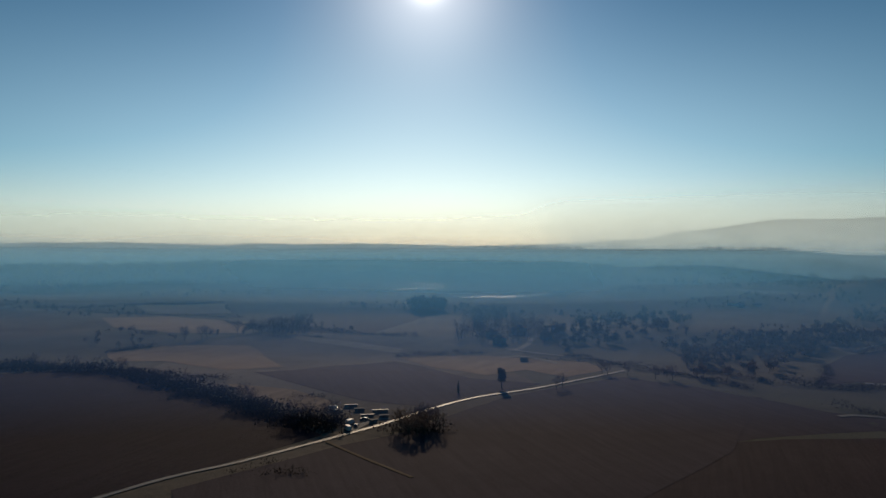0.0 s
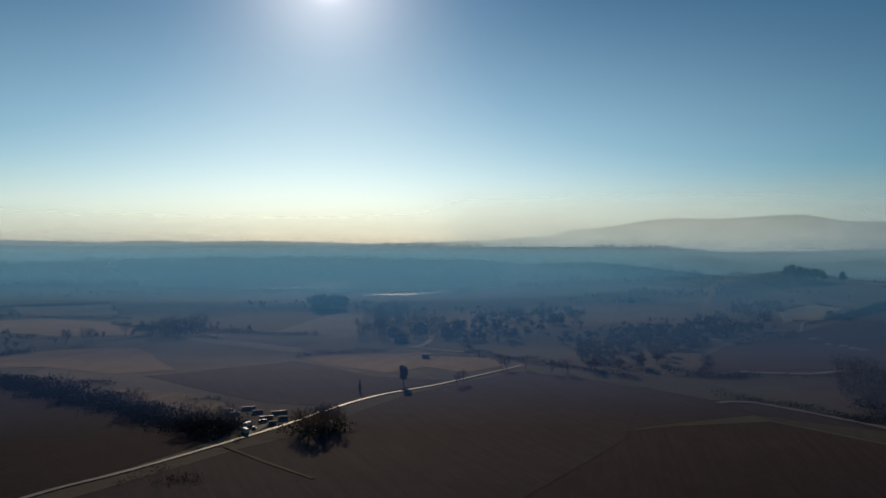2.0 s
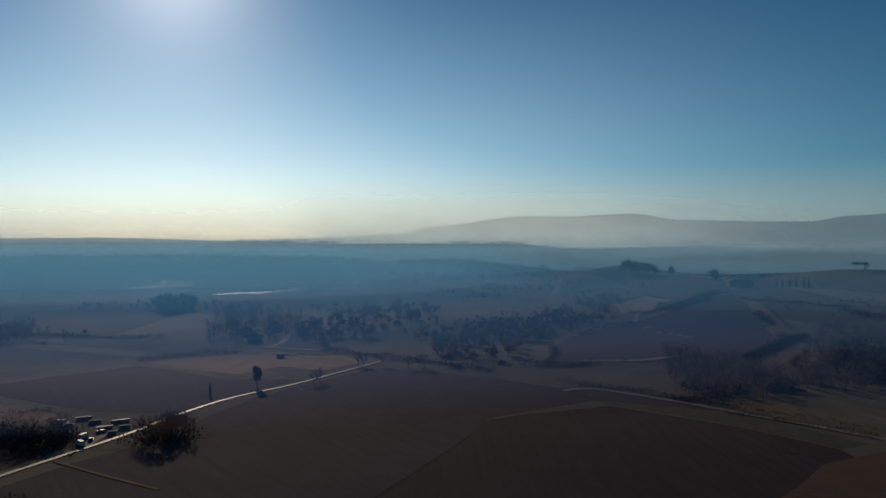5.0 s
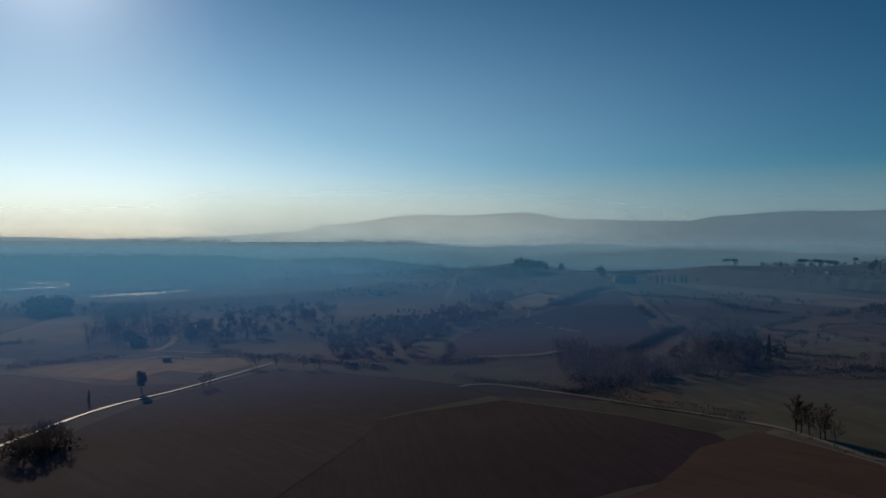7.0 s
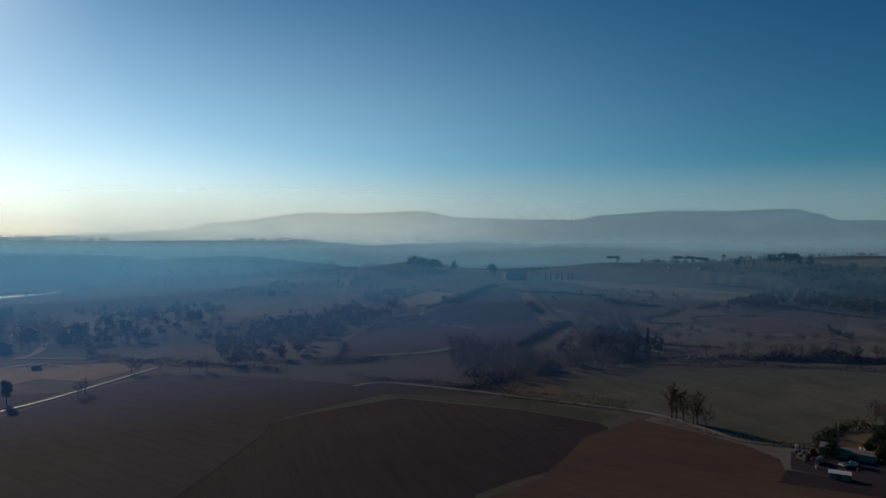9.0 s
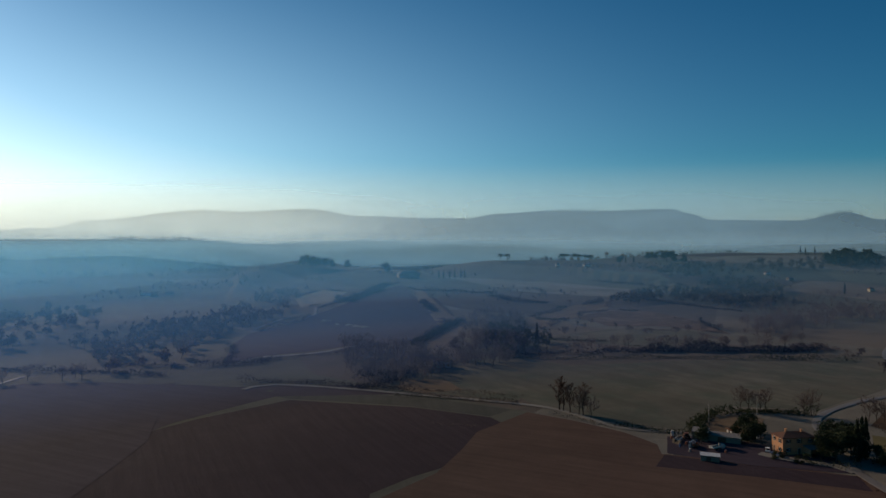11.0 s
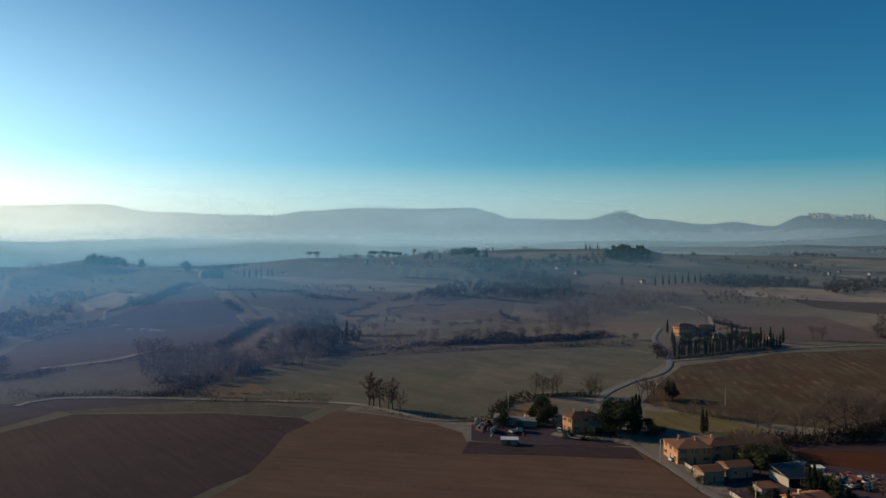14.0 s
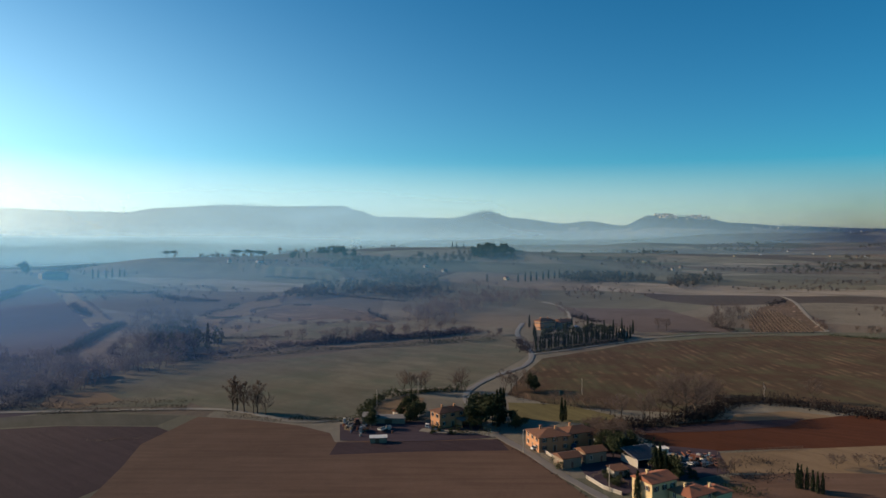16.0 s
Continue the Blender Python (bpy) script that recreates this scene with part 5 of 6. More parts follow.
# ---- the villa behind its cypress row ----
house("orange villa lit by the low sun", *(554.1, 99.4), -38, 16.0, 7.5, 7.0, 1.9, wall=OCHRE, hip=1.0, cols=(3, 5), name="villa", chimneys=2)
house("stone wing of the villa with a pale gable", *(565.7, 84.9), -45, 12.0, 9.0, 5.4, 2.2, wall=STONE, hip=0.0, cols=(2, 2), name="villa_wing")
house("small white garden house among the cypresses", *(546.4, 70.7), -30, 5.0, 4.5, 4.0, 1.4, wall=WHITE, roof=METAL, storeys=1, cols=(1, 1), name="garden_house", chimneys=0)
house("small pale cottage at the end of the cypress row", *(530.9, 33.9), -30, 6.0, 5.0, 3.6, 1.4, wall=WHITE, storeys=1, cols=(1, 1), name="cottage")
plant("cypress", "tall dark cypress in a row beside the road", 8.5, *along([(456.3, 84.1), (472.3, 73.6), (492.5, 59), (511.2, 43.2), (530.2, 28.6)], 2.7, 0.7), group="cypress row")
plant("cypress", "dark cypress in the villa garden", 10, *along([(554, 57.7), (551.4, 42.4), (550.3, 27.6)], 7, 1.5), *[(570.2, 111.3), (516.9, 97.4), (488.6, 90.9), (560, 75.1), (592.3, 66.3)], group="garden cypresses")
plant("evergreen_tree", "dark evergreen oak in the villa garden", 10, *[(541.6, 76.5), (518.4, 69.5), (513.9, 64.8), (526.4, 61.4), (533.9, 58.1), (518.4, 51.5), (530.8, 48.6), (510.2, 77.4), (497.4, 81.5), (490.8, 84.4), (495.9, 71.2), (527.2, 43.4)], group="garden oaks")
plant("bare_tree", "bare pale tree behind the villa", 11, *[(673.1, 96.8), (665, 89.2), (637.2, 78.4), (718.8, 109.1)])
hedge("clipped dark hedge along the villa road", 4.2, 3.0, CYPRESS, (445.4, 82.5), (458.5, 71.4), (480.6, 57.5), (503.2, 42.5), (519.2, 29.2), dense=2.2)

# ---- trees and hedges about the houses ----
plant("leafing_tree", "tall slim tree with a few dead leaves", 15, *[(257.4, 179.8), (257.7, 177.7), (256.8, 173.7), (256.5, 166.8)], group="lane trees")
plant("bare_tree", "bare winter tree beside the lane", 11, *[(256.3, 168.9), (254.9, 162), (314.9, 122.9), (314.3, 118.9), (313.1, 113.5), (323.1, 115.1), (323.2, 98.8), (325.9, 96.8), (332.3, 76.5), (331, 73.4), (334.5, 71.4), (338.5, 66.8)], group="lane trees")
plant("evergreen_tree", "dense dark evergreen behind the farmhouse", 11, *[(263.5, 75), (269, 74.2), (263.8, 70.4), (273.9, 71.3), (269.7, 67.4), (280.8, 76.5), (279.1, 71.2), (273.5, 76.4)], group="farm evergreens")
plant("cypress", "dark cypress at the edge of a lawn", 13, *[(272.4, 64.8), (268.2, 65.2), (274.6, 64.1)])
plant("evergreen_tree", "dark evergreen beside the farm sheds", 8, *[(269.9, 106.1), (275.4, 105.7), (281.9, 105.6), (268.3, 99), (272.7, 98.6), (264.6, 100.4), (257.9, 114.1), (252, 112.5), (334.2, 62.7), (338.8, 65.2)], group="farm evergreens")
plant("evergreen_shrub", "dark garden shrub near a farmhouse", 3.2, *[(269.9, 57.6), (275.1, 57.1), (277.5, 55.7), (231.2, 35.9), (225.4, 34.1), (222.2, 19.2), (218.3, 17.5), (215.4, 15.6), (217.5, 14.4), (229.9, -7.4), (230.9, -6.1), (224.6, 13.1), (251.5, 86.6), (254.1, 85.2), (252.9, 79.1), (254.6, 76.9)], category="shrub", group="garden shrubs")
plant("cypress", "dark cypress beside the yellow house", 9, *[(203.8, 8), (201.8, 8.7), (230, 3.1), (228, 1.3), (227, 4.4), (286.1, 41), (282.9, 41.9)])
plant("evergreen_tree", "dark evergreen behind the yellow house", 8, *[(232, 2.4), (231, 0.3), (234, 3.8), (242.3, 18.5), (247.4, 17), (249.1, 20.9)])
plant("cypress", "young cypress in a small group", 7, *[(230, -37.2), (229.8, -38.7), (228.5, -40), (227.3, -41.1), (227.1, -42.4), (230.2, -36.3)], group="young cypresses")
plant("wide_bare_tree", "large spreading bare tree above the hedge", 19, *[(307, -0.8), (308.9, -6), (311.8, -10.3)], group="large bare trees")
plant("bare_tree", "bare winter tree beside a field", 12, *[(305, 4.2), (299.9, 8.1), (320.6, -15.1), (352.6, -61.8), (295.8, 10.2), (296.4, 19.2)])
plant("birch", "white-barked birch in a hedge", 9, *[(350.6, -41.1)])
plant("russet_bush", "russet bare bush near the houses", 8, *[(259, 23.2), (261.7, 25.9), (256.2, 20.5), (267.5, 28.1), (266.3, 19.3), (272.4, 18.7), (349.4, -20.9), (353.5, -19.2), (253.9, 23.9)], category="bush", group="russet bushes")
plant("russet_bush", "thin bare sapling in a tan plot", 5, *[(236.4, -16.8), (237.6, -14.4), (240.2, -19.6), (253.9, -51.2), (259.4, -58.9), (257.1, -64.1)], category="bush")
hedge("dark brushy hedge along a red field", 5.0, 10, HEDGE, (281.2, 21.5), (287.7, 12.1), (293, 1.4), (303.8, -9.6), (323.5, -17.6), dense=2.6)
hedge("dark brushy hedge between two fields", 5.0, 11, HEDGE, (305.8, -11.8), (327.5, -17.8), (341.9, -27.7), (346.4, -42.3), (343.1, -57.9), (335.4, -71.8), (328.7, -90.8), dense=2.6)
hedge("low dark hedge below the stubble field", 2.5, 4, HEDGE, (318.8, 72.6), (311.2, 54.8), (307.8, 36.8), (306.2, 22.2))
hedge("curved dark hedge behind the sheds", 4.6, 4.5, EVERGREEN, (263.3, 121.6), (280.9, 126.4), (296.6, 127.8), (310.7, 119.8), (320, 108.7), (326.6, 94.6), dense=3.2)
hedge("dark hedge along the gravel lane", 2.6, 5, EVERGREEN, (253.2, 147.5), (255, 138.1), (257.5, 129.1), (261.5, 120.8), dense=3)
hedge("low hedge beside the gravel lane", 1.6, 3, HEDGE, (236.3, 248.6), (243.7, 231.3), (250.7, 219.2), (254.8, 201.7))
hedge("heap of cut brushwood", 1.8, 6, HEDGE, (250.9, -23.6), (254.4, -28.6), (253.8, -33.7), dense=2)
hedge("brushwood heap in a ploughed field", 1.2, 3, TWIG, (202.9, 204.4), (206.7, 196.3), (211.7, 187.8))
hedge("low hedge beside the yard", 1.6, 2.5, EVERGREEN, (251.5, 16.3), (250.8, 10.5), (255, 4.9))
hedge("low dry edge along the road", 0.7, 1.5, HEDGE, (250.7, 60.9), (232.7, 44.8), (214.8, 30.8), (202.9, 21), dense=0.7)

# ---- vineyard rows ----
VINE_FOOT, VINE_WAY, VINE_STEP = (593.6, -64.0), (104.4, -2.2), (1.30, -3.05)
DRY_VINE = foliage("dry_vines", (0.14, 0.1, 0.075), (0.27, 0.2, 0.15), 0.25)


def vine_row(label, a, b):
    """One trellised row: end and middle posts, a wire, and dry vine shoots."""
    rng = np.random.default_rng(int(a[0] + 3 * a[1]) % 9999)
    ob = thing("vine_row", label, "vines", *a, group="vineyard rows")
    back = ob.matrix_basis.inverted()
    d = math.hypot(b[0] - a[0], b[1] - a[1])
    n = max(2, int(d / 7))
    for k in range(n + 1):
        x, y = a[0] + (b[0] - a[0]) * k / n, a[1] + (b[1] - a[1]) * k / n
        part("post", boxes((-0.07, 0.07, -0.07, 0.07, -0.3, 1.8)), TIMBER, ob).matrix_basis = back @ pose(x, y, level(x, y))
    m = int(d * 3.5)
    u = rng.uniform(0, 1, m)
    x, y = a[0] + (b[0] - a[0]) * u, a[1] + (b[1] - a[1]) * u
    c = np.stack([x, y, height(x, y) + rng.uniform(0.3, 1.6, m)], 1) - np.array(ob.matrix_basis.translation)
    v, f = tufts(c, rng.uniform(0.25, 0.5, m), rng, 3)
    raw_part("vines", v.tolist(), f.tolist(), DRY_VINE, ob)
    return ob


for k in range(15):
    shift = Vector(VINE_STEP) * k
    gap = planted.uniform(0.0, 0.12)
    long = (0.95, 1.25, 1.6, 1.8, 1.7, 1.5, 1.4, 1.5, 1.6, 1.5, 1.4, 1.3, 1.15, 1.0, 0.85)[k]
    a, b = Vector(VINE_FOOT) + shift, Vector(VINE_FOOT) + shift + Vector(VINE_WAY) * long * (1 - gap)
    vine_row("dry trellised vine row on the slope", tuple(a), tuple(b))

# ---- hillside and ridge ----
hedge("bare hedgerow of thin trees across the hillside", 6.5, 8, TWIG, (405.2, 270.2), (427, 248.5), (445.3, 223), (467.9, 197.9), (490.1, 170.9), (531.1, 142.8), dense=1.0)
hedge("low hedgerow on the slope", 3.0, 5, HEDGE, (433.9, 318.1), (446.8, 297.9), (459.1, 276.7), dense=1)
hedge("dark hedgerow running up the slope", 5.0, 7, EVERGREEN, (336.7, 360.1), (376.6, 384.2), (425.8, 414.1), (472.3, 437.8), dense=2.6)
hedge("dark hedge line along the hill track", 3.0, 5, HEDGE, (432.2, 606.8), (469.4, 624.2), (514.9, 643.3), (589.4, 692), (670.8, 745.6), dense=1)
hedge("dark hedge line along a hillside field", 2.6, 5, HEDGE, (205.6, 383.3), (231.1, 382.6), (249.4, 375.8), (279.9, 372.5), (307.7, 378.8), (324.8, 364.2))
hedge("hedge at the foot of the slope", 3.4, 6, HEDGE, (187.1, 336.5), (200.4, 321.7), (214.5, 303.9), (227.7, 276.2), (236.9, 253.5), dense=1.2)
hedge("dark field boundary on the upper slope", 4.0, 6, HEDGE, (614.3, 667.3), (630.5, 636.6), (659.9, 612.0), (681.8, 576.7), dense=2.6)
hedge("dark hedge below the straw patch", 4.0, 9, HEDGE, (221.8, 279.7), (234.3, 279.8), (244.7, 278.8), (256.9, 281.4), dense=1.6)
hedge("dark hedge on the upper slope", 2.5, 6, EVERGREEN, (847.5, 342.4), (806.1, 266.5), (777.4, 209))
hedge("thin hedge beside the villa road", 2.2, 4, TWIG, (536.4, 24.9), (564, -5.2), (595.1, -47.8))
hedge("dark hedgerow with small trees under a terrace", 4.5, 6, HEDGE, (352.8, 287.3), (380.3, 271), (404.7, 250.6), (426.2, 231.5), dense=1.5)
hedge("thick hedgerow below the terraced fields", 6, 8, HEDGE, (430.6, 233.9), (457.4, 211.6), (476.8, 189.2), (498.1, 162.7), (535.7, 152.7), dense=2.8)
hedge("low dark hedge on a terrace", 3, 5, HEDGE, (437.2, 316.9), (445.5, 296.2), (458.9, 279), dense=1.3)
hedge("thin field boundary on the hillside", 2.2, 4, HEDGE, (640.6, 315.3), (599.9, 260.4), (589.7, 213), dense=0.8)
hedge("scrubby hedge above the terraces", 4, 8, HEDGE, (779.7, 465.3), (778.2, 406.6), (744.1, 330), (741.2, 287.5), dense=1.2)
hedge("scrub along the crest of the slope", 4, 9, HEDGE, (970.4, 611.5), (967.6, 535.8), (959.1, 472.1), (934.8, 405.7), dense=1)
hedge("dark scrub in a fold of the slope", 5, 10, HEDGE, (652.5, 557.2), (637.8, 510.6), (660, 478.2), dense=1.2)
hedge("dark scrub below the ridge farm", 5, 9, HEDGE, (470.9, 624.3), (543.3, 669.2), (645.7, 738.5), dense=1.4)
hedge("brushy bank in front of the slope", 5, 9, HEDGE, (237.1, 296.9), (248.9, 293.7), (265, 290.2), (276.9, 294.2), dense=1.5)
hedge("brushy edge behind the gravel lane", 2.5, 5, HEDGE, (199.4, 329.3), (223.2, 296.4), (244.9, 248.7), (265.4, 209.3), dense=1.2)
hedge("dark brush on the dusky slope", 4, 10, HEDGE, (193.5, 397.4), (206.1, 387.6), (222.7, 378.3), (238.7, 382.7), dense=1.4)
hedge("low brush at the meadow's lower edge", 2, 4, HEDGE, (249.2, 177.6), (249.1, 154.3), (255.9, 136.4), (261.3, 123.4), dense=1.4)
plant("bare_tree", "bare reddish tree in a terrace hedge", 10, *[(456.7, 222.5), (466.5, 218.1), (476.3, 213.5), (479.2, 196.8), (496, 192.4), (509.3, 179.5), (521.2, 172.4), (548.3, 169.9), (451.2, 231.2)], group="terrace trees")
plant("russet_bush", "round russet bush on the slope", 7, *[(518.2, 292.5), (515.4, 274.6), (537.6, 261.9), (556.2, 260), (569.5, 252.6), (581.8, 244.3), (635.8, 246.6), (665.9, 240.5)], category="bush", group="slope bushes")
wood("thicket", "dark bare copse in the hollow", scatter([(398.1, 348.4), (461.5, 375.6), (441.4, 336.4), (369.9, 286.7), (342.1, 287.7), (352.4, 310.9)], 60, 71), 11, HEDGE, 72, 26, 3)
wood("thicket", "bare scrub over the slope", scatter([(679.4, 269.7), (926.7, 318.7), (1014, 264.9), (945.3, 217.5), (781.8, 191.9), (671.5, 208.1), (570.6, 201.1)], 150, 73), 9, TWIG, 74, 24, 3)
wood("thicket", "grey scrub above the hamlet", scatter([(268.7, 551), (366.7, 688.4), (474.1, 769.7), (505, 730.4), (392.8, 602.2), (292.3, 518.2), (251.6, 486.8)], 170, 75), 8, BRUSH, 76, 18, 3)
wood("thicket", "wooded top of the ridge", scatter([(1075.2, 580.8), (1161.5, 535.5), (1289.9, 449.6), (1419.2, 321), (1325.3, 277.5), (1177.8, 368.3), (1056.5, 446.6), (991.8, 496.1)], 170, 77), 11, FAR_WOOD, 78, 18, 3)
wood("far_woods", "low dark wood rising from the valley mist", scatter(crest((-43.5, 1680, 0), (-53, 1700, 0), (-52, 1790, 0), (-44.5, 1790, 0))[:, :2], 130, 83), 17, FAR_WOOD, 84, 14, 3)
wood("thicket", "dark conifer wood on the far ridge", scatter([(1329.9, 383), (1472.7, 395.9), (1520, 360), (1404.3, 299.9), (1300.1, 316.1), (1271.9, 353)], 120, 79), 15, EVERGREEN, 80, 18, 3)
wood("thicket", "grey-brown bare thicket on the hillside", scatter([(472.7, 438.8), (538.1, 463.2), (541.4, 424.5), (457.6, 356.3), (380.2, 313.9), (340.6, 301.7), (368.6, 342.3)], 120, 6), 12, BRUSH, 21, 26, 3)
wood("thicket", "dark bare thicket at the foot of the hill", scatter([(306.1, 399.1), (318.5, 360.5), (314.3, 322.1), (269.9, 273.2), (248.8, 281.9), (232.9, 304)], 110, 7), 12, BRUSH, 22, 26, 3)
wood("thicket", "dark evergreen thicket in a hollow", scatter([(443.5, 384.6), (502.5, 402.8), (499.1, 382.8), (437.5, 338.2), (396.4, 327.2), (391.4, 340.9)], 60, 8), 8, EVERGREEN, 23, 26, 3)
wood("thicket", "reddish bare thicket along a stream", scatter([(522.6, 203.9), (633.7, 232.5), (783.6, 245), (892, 216.8), (913.6, 168.5), (825.7, 148.9), (719.5, 193.4), (610.8, 191), (512.3, 174)], 170, 9), 11, TWIG, 24, 26, 3)
wood("thicket", "dark wooded slope below the ridge", scatter([(715.3, 430.8), (872.7, 471.6), (938.1, 432.6), (907.8, 333.1), (875.3, 305.2), (777, 313.9), (783.4, 392), (703.9, 394.8)], 160, 10), 11, FAR_WOOD, 25, 20, 3)
wood("thicket", "dark bare wood behind the vineyard", scatter([(638.2, -31.1), (745.9, -39.9), (790.9, -57.8), (728.6, -70.9), (611.2, -58.4), (593.4, -43.5)], 60, 12), 10, BRUSH, 26, 26, 3)
wood("thicket", "wood along a shallow valley", scatter([(1104.3, 167.8), (1158.6, 111.8), (1130.6, 31.6), (1063.8, 21.8), (1069, 103.2), (1045.2, 150.4)], 110, 13), 12, FAR_WOOD, 27, 18, 3)
wood("thicket", "wood on the plain", scatter([(1053, 9.9), (1166, -10.3), (1225.9, -72.1), (1105.8, -69), (1005.7, -23.5), (992, -1.6)], 80, 14), 11, FAR_WOOD, 28, 18, 3)
wood("thicket", "bare thicket beside the farm shed", scatter([(229, 277.8), (297, 317.8), (336.3, 316.8), (322.3, 284.7), (283.8, 276.2), (239, 263.9)], 80, 15), 10, BRUSH, 29, 24, 3)
wood("thicket", "bare thicket across the slope", scatter([(362.5, 341.5), (427.2, 365.2), (417.5, 323.3), (334.9, 268.1), (303.4, 263.7), (316, 293.1)], 90, 16), 12, BRUSH, 30, 24, 3)
plant("bare_tree", "bare tree in a hillside hedge", 11, *[(435.4, 257.9), (440.3, 249.4), (455.1, 227.9), (461.7, 216.6), (471, 208.3), (480.5, 198.7), (444.3, 233.6), (419.6, 266.3), (483.3, 186.3)], group="hillside trees")
plant("bare_tree", "bare round tree on the plain", 11, *[(894.4, 100.2), (882.2, 92), (887.1, 58.2), (888.4, 52.9), (894.6, 107.3), (580.9, 9.6), (581, 3.2), (709.3, -61.8), (703.8, -40.7)], group="plain trees")
plant("cypress", "lone tall cypress on the slope", 15, *[(417.4, 311.7)])
plant("cypress", "cypress in a long row on the plain", 14, *along([(1024.4, 216.2), (1051.3, 193.9), (1097.4, 166.7)], 11, 1), *[(1003, 259.3), (1433.8, 21.1)], group="far cypress row")
plant("umbrella_pine", "umbrella pine on the ridge", 16, *[(1059.5, 879.6), (1061.7, 864.2)], *[(1096.4, 759.9), (1131.7, 775.7), (1128.4, 753.7), (1148.8, 757.4), (1127.9, 729.1), (1120.5, 714.7)], group="ridge pines")
plant("evergreen_tree", "dark evergreen on the ridge", 19, *[(1233.2, 658.6), (1244.4, 654.5), (1244.9, 644.8), (1246.3, 635.6), (1237.8, 621.4), (1239.9, 612.7), (1202.3, 587.1), (1197.9, 568.5), (1134.4, 659.2)], *[(680.1, 999.5), (701.4, 1016.5), (709.4, 1012.2), (721.1, 1010), (737.6, 1014.1), (748.4, 1010), (780, 1004.8), (763.6, 885.1), (760.5, 873.3)], group="ridge evergreens")
plant("cypress", "dark cypress on the ridge", 14, *[(1172, 670.1), (1181.8, 658.8), (1240.9, 608.3), (1477.8, 460.7), (1483.3, 453.2), (1492.8, 439.1)], *[(800.4, 793.4), (812, 794.4), (826.2, 794.1), (838.5, 794.3), (852.8, 793.7), (861.7, 792.9)], group="ridge cypresses")
plant("bare_tree", "bare tree standing on a field", 9, *[(653.3, 442.4), (518.2, 458.6), (498.1, 206)])
house("long low farmhouse on the ridge", *(727, 806.8), -20, 34, 12, 7, 3, wall=STONE, roof=FLAT_ROOF, hip=1.0, cols=(2, 7), name="ridge_farmhouse", chimneys=0, shutters=False)
for spot, size, tint in zip([(1056.3, 685.1), (1037.8, 732), (1122.1, 399.3), (2841.2, 1081.3), (2840.5, 1054.8), (1360, -2), (1522.9, -18.8), (1079.1, 351.8), (1039.8, 239.5), (1782.7, 90.2), (1710.7, 121.7), (1703.9, 60.6), (2781.3, -400.5), (2625.7, -455.8), (2327.1, -449.1), (2392, -552.5), (2278.8, -509.2), (2257.9, -179.8), (1470.5, -65.7), (2445.1, -270.1)] + [(366.2, 901.5), (391.1, 884.4), (369.6, 877.3)] + [(288.6, 298.2), (290.4, 289.4)],
                            (12, 6, 8, 13, 7, 6, 7, 8, 7, 6, 6, 7, 7, 6, 7, 8, 7, 7, 6, 7, 12, 11, 8, 9, 8), (WHITE, WHITE, WHITE, WHITE, WHITE, WHITE, STONE, STONE, YELLOW, STONE, WHITE, YELLOW, WHITE, WHITE, STONE, WHITE, WHITE, YELLOW, WHITE, WHITE, WHITE, STONE, STONE, WHITE, METAL)):
    house("pale farmhouse far off among the fields", *spot, -35, size, size * 0.7, 4, 1.6, wall=tint, cols=(2, 3), shutters=False, chimneys=0, name="far_farmhouse", group="far farmhouses")

hedge("dark undergrowth of the terrace hedgerow", 3.2, 4.5, EVERGREEN, (343.1, 283.3), (370.6, 255.3), (397.6, 231.4), (429.5, 198.2), (456.1, 159.0), (488.8, 118.8), dense=2.2)
hedge("short dark hedge below a lone cypress", 2.4, 4, EVERGREEN, (435.1, 316.5), (444.3, 296.2), (456.5, 275.1), dense=2.4)
hedge("dark hedge across the lower slope", 2.6, 5, EVERGREEN, (311.9, 379.2), (316.1, 366.5), (322.2, 355.8), dense=2.4)
hedge("low dark bank along the gravel lane", 1.8, 4, HEDGE, (227.1, 254.3), (236.1, 239.1), (246.2, 218.3), (254.8, 201.7), dense=2.6)
wood("thicket", "dark evergreen copse beside the terraces", scatter([(439.5, 378.4), (459.3, 334.1), (404.3, 287.4), (349.9, 276.6), (349.3, 300.9)], 46, 91), 9, EVERGREEN, 92, 18, 3)
wood("thicket", "dark wood in a fold below the ridge", scatter([(977.2, 450.5), (1072.7, 373.9), (902.5, 290.2), (785.3, 317.2), (880.9, 406.2)], 90, 93), 12, FAR_WOOD, 94, 18, 3)
wood("thicket", "reddish bare trees round a farm on the slope", scatter([(610.1, 246.5), (706.4, 227.2), (856.4, 193.6), (826.3, 145.6), (636.9, 187.9), (558.0, 215.1)], 60, 95), 12, TWIG, 96, 24, 3)
wood("thicket", "ragged trees along the near crest", along([(369.3, 1150.2), (420.1, 1136.9), (450.4, 1108.0), (494.3, 1089.1), (557.0, 1103.4), (539.1, 931.2), (605.8, 946.7), (656.2, 975.9)], 8, 5, 97), 12, FAR_WOOD, 98, 24, 3)
wood("thicket", "clump of tall trees on the crest", scatter([(671.1, 990.0), (756.8, 1037.3), (775.2, 1028.6), (656.8, 961.0)], 26, 99), 16, FAR_WOOD, 100, 18, 3)

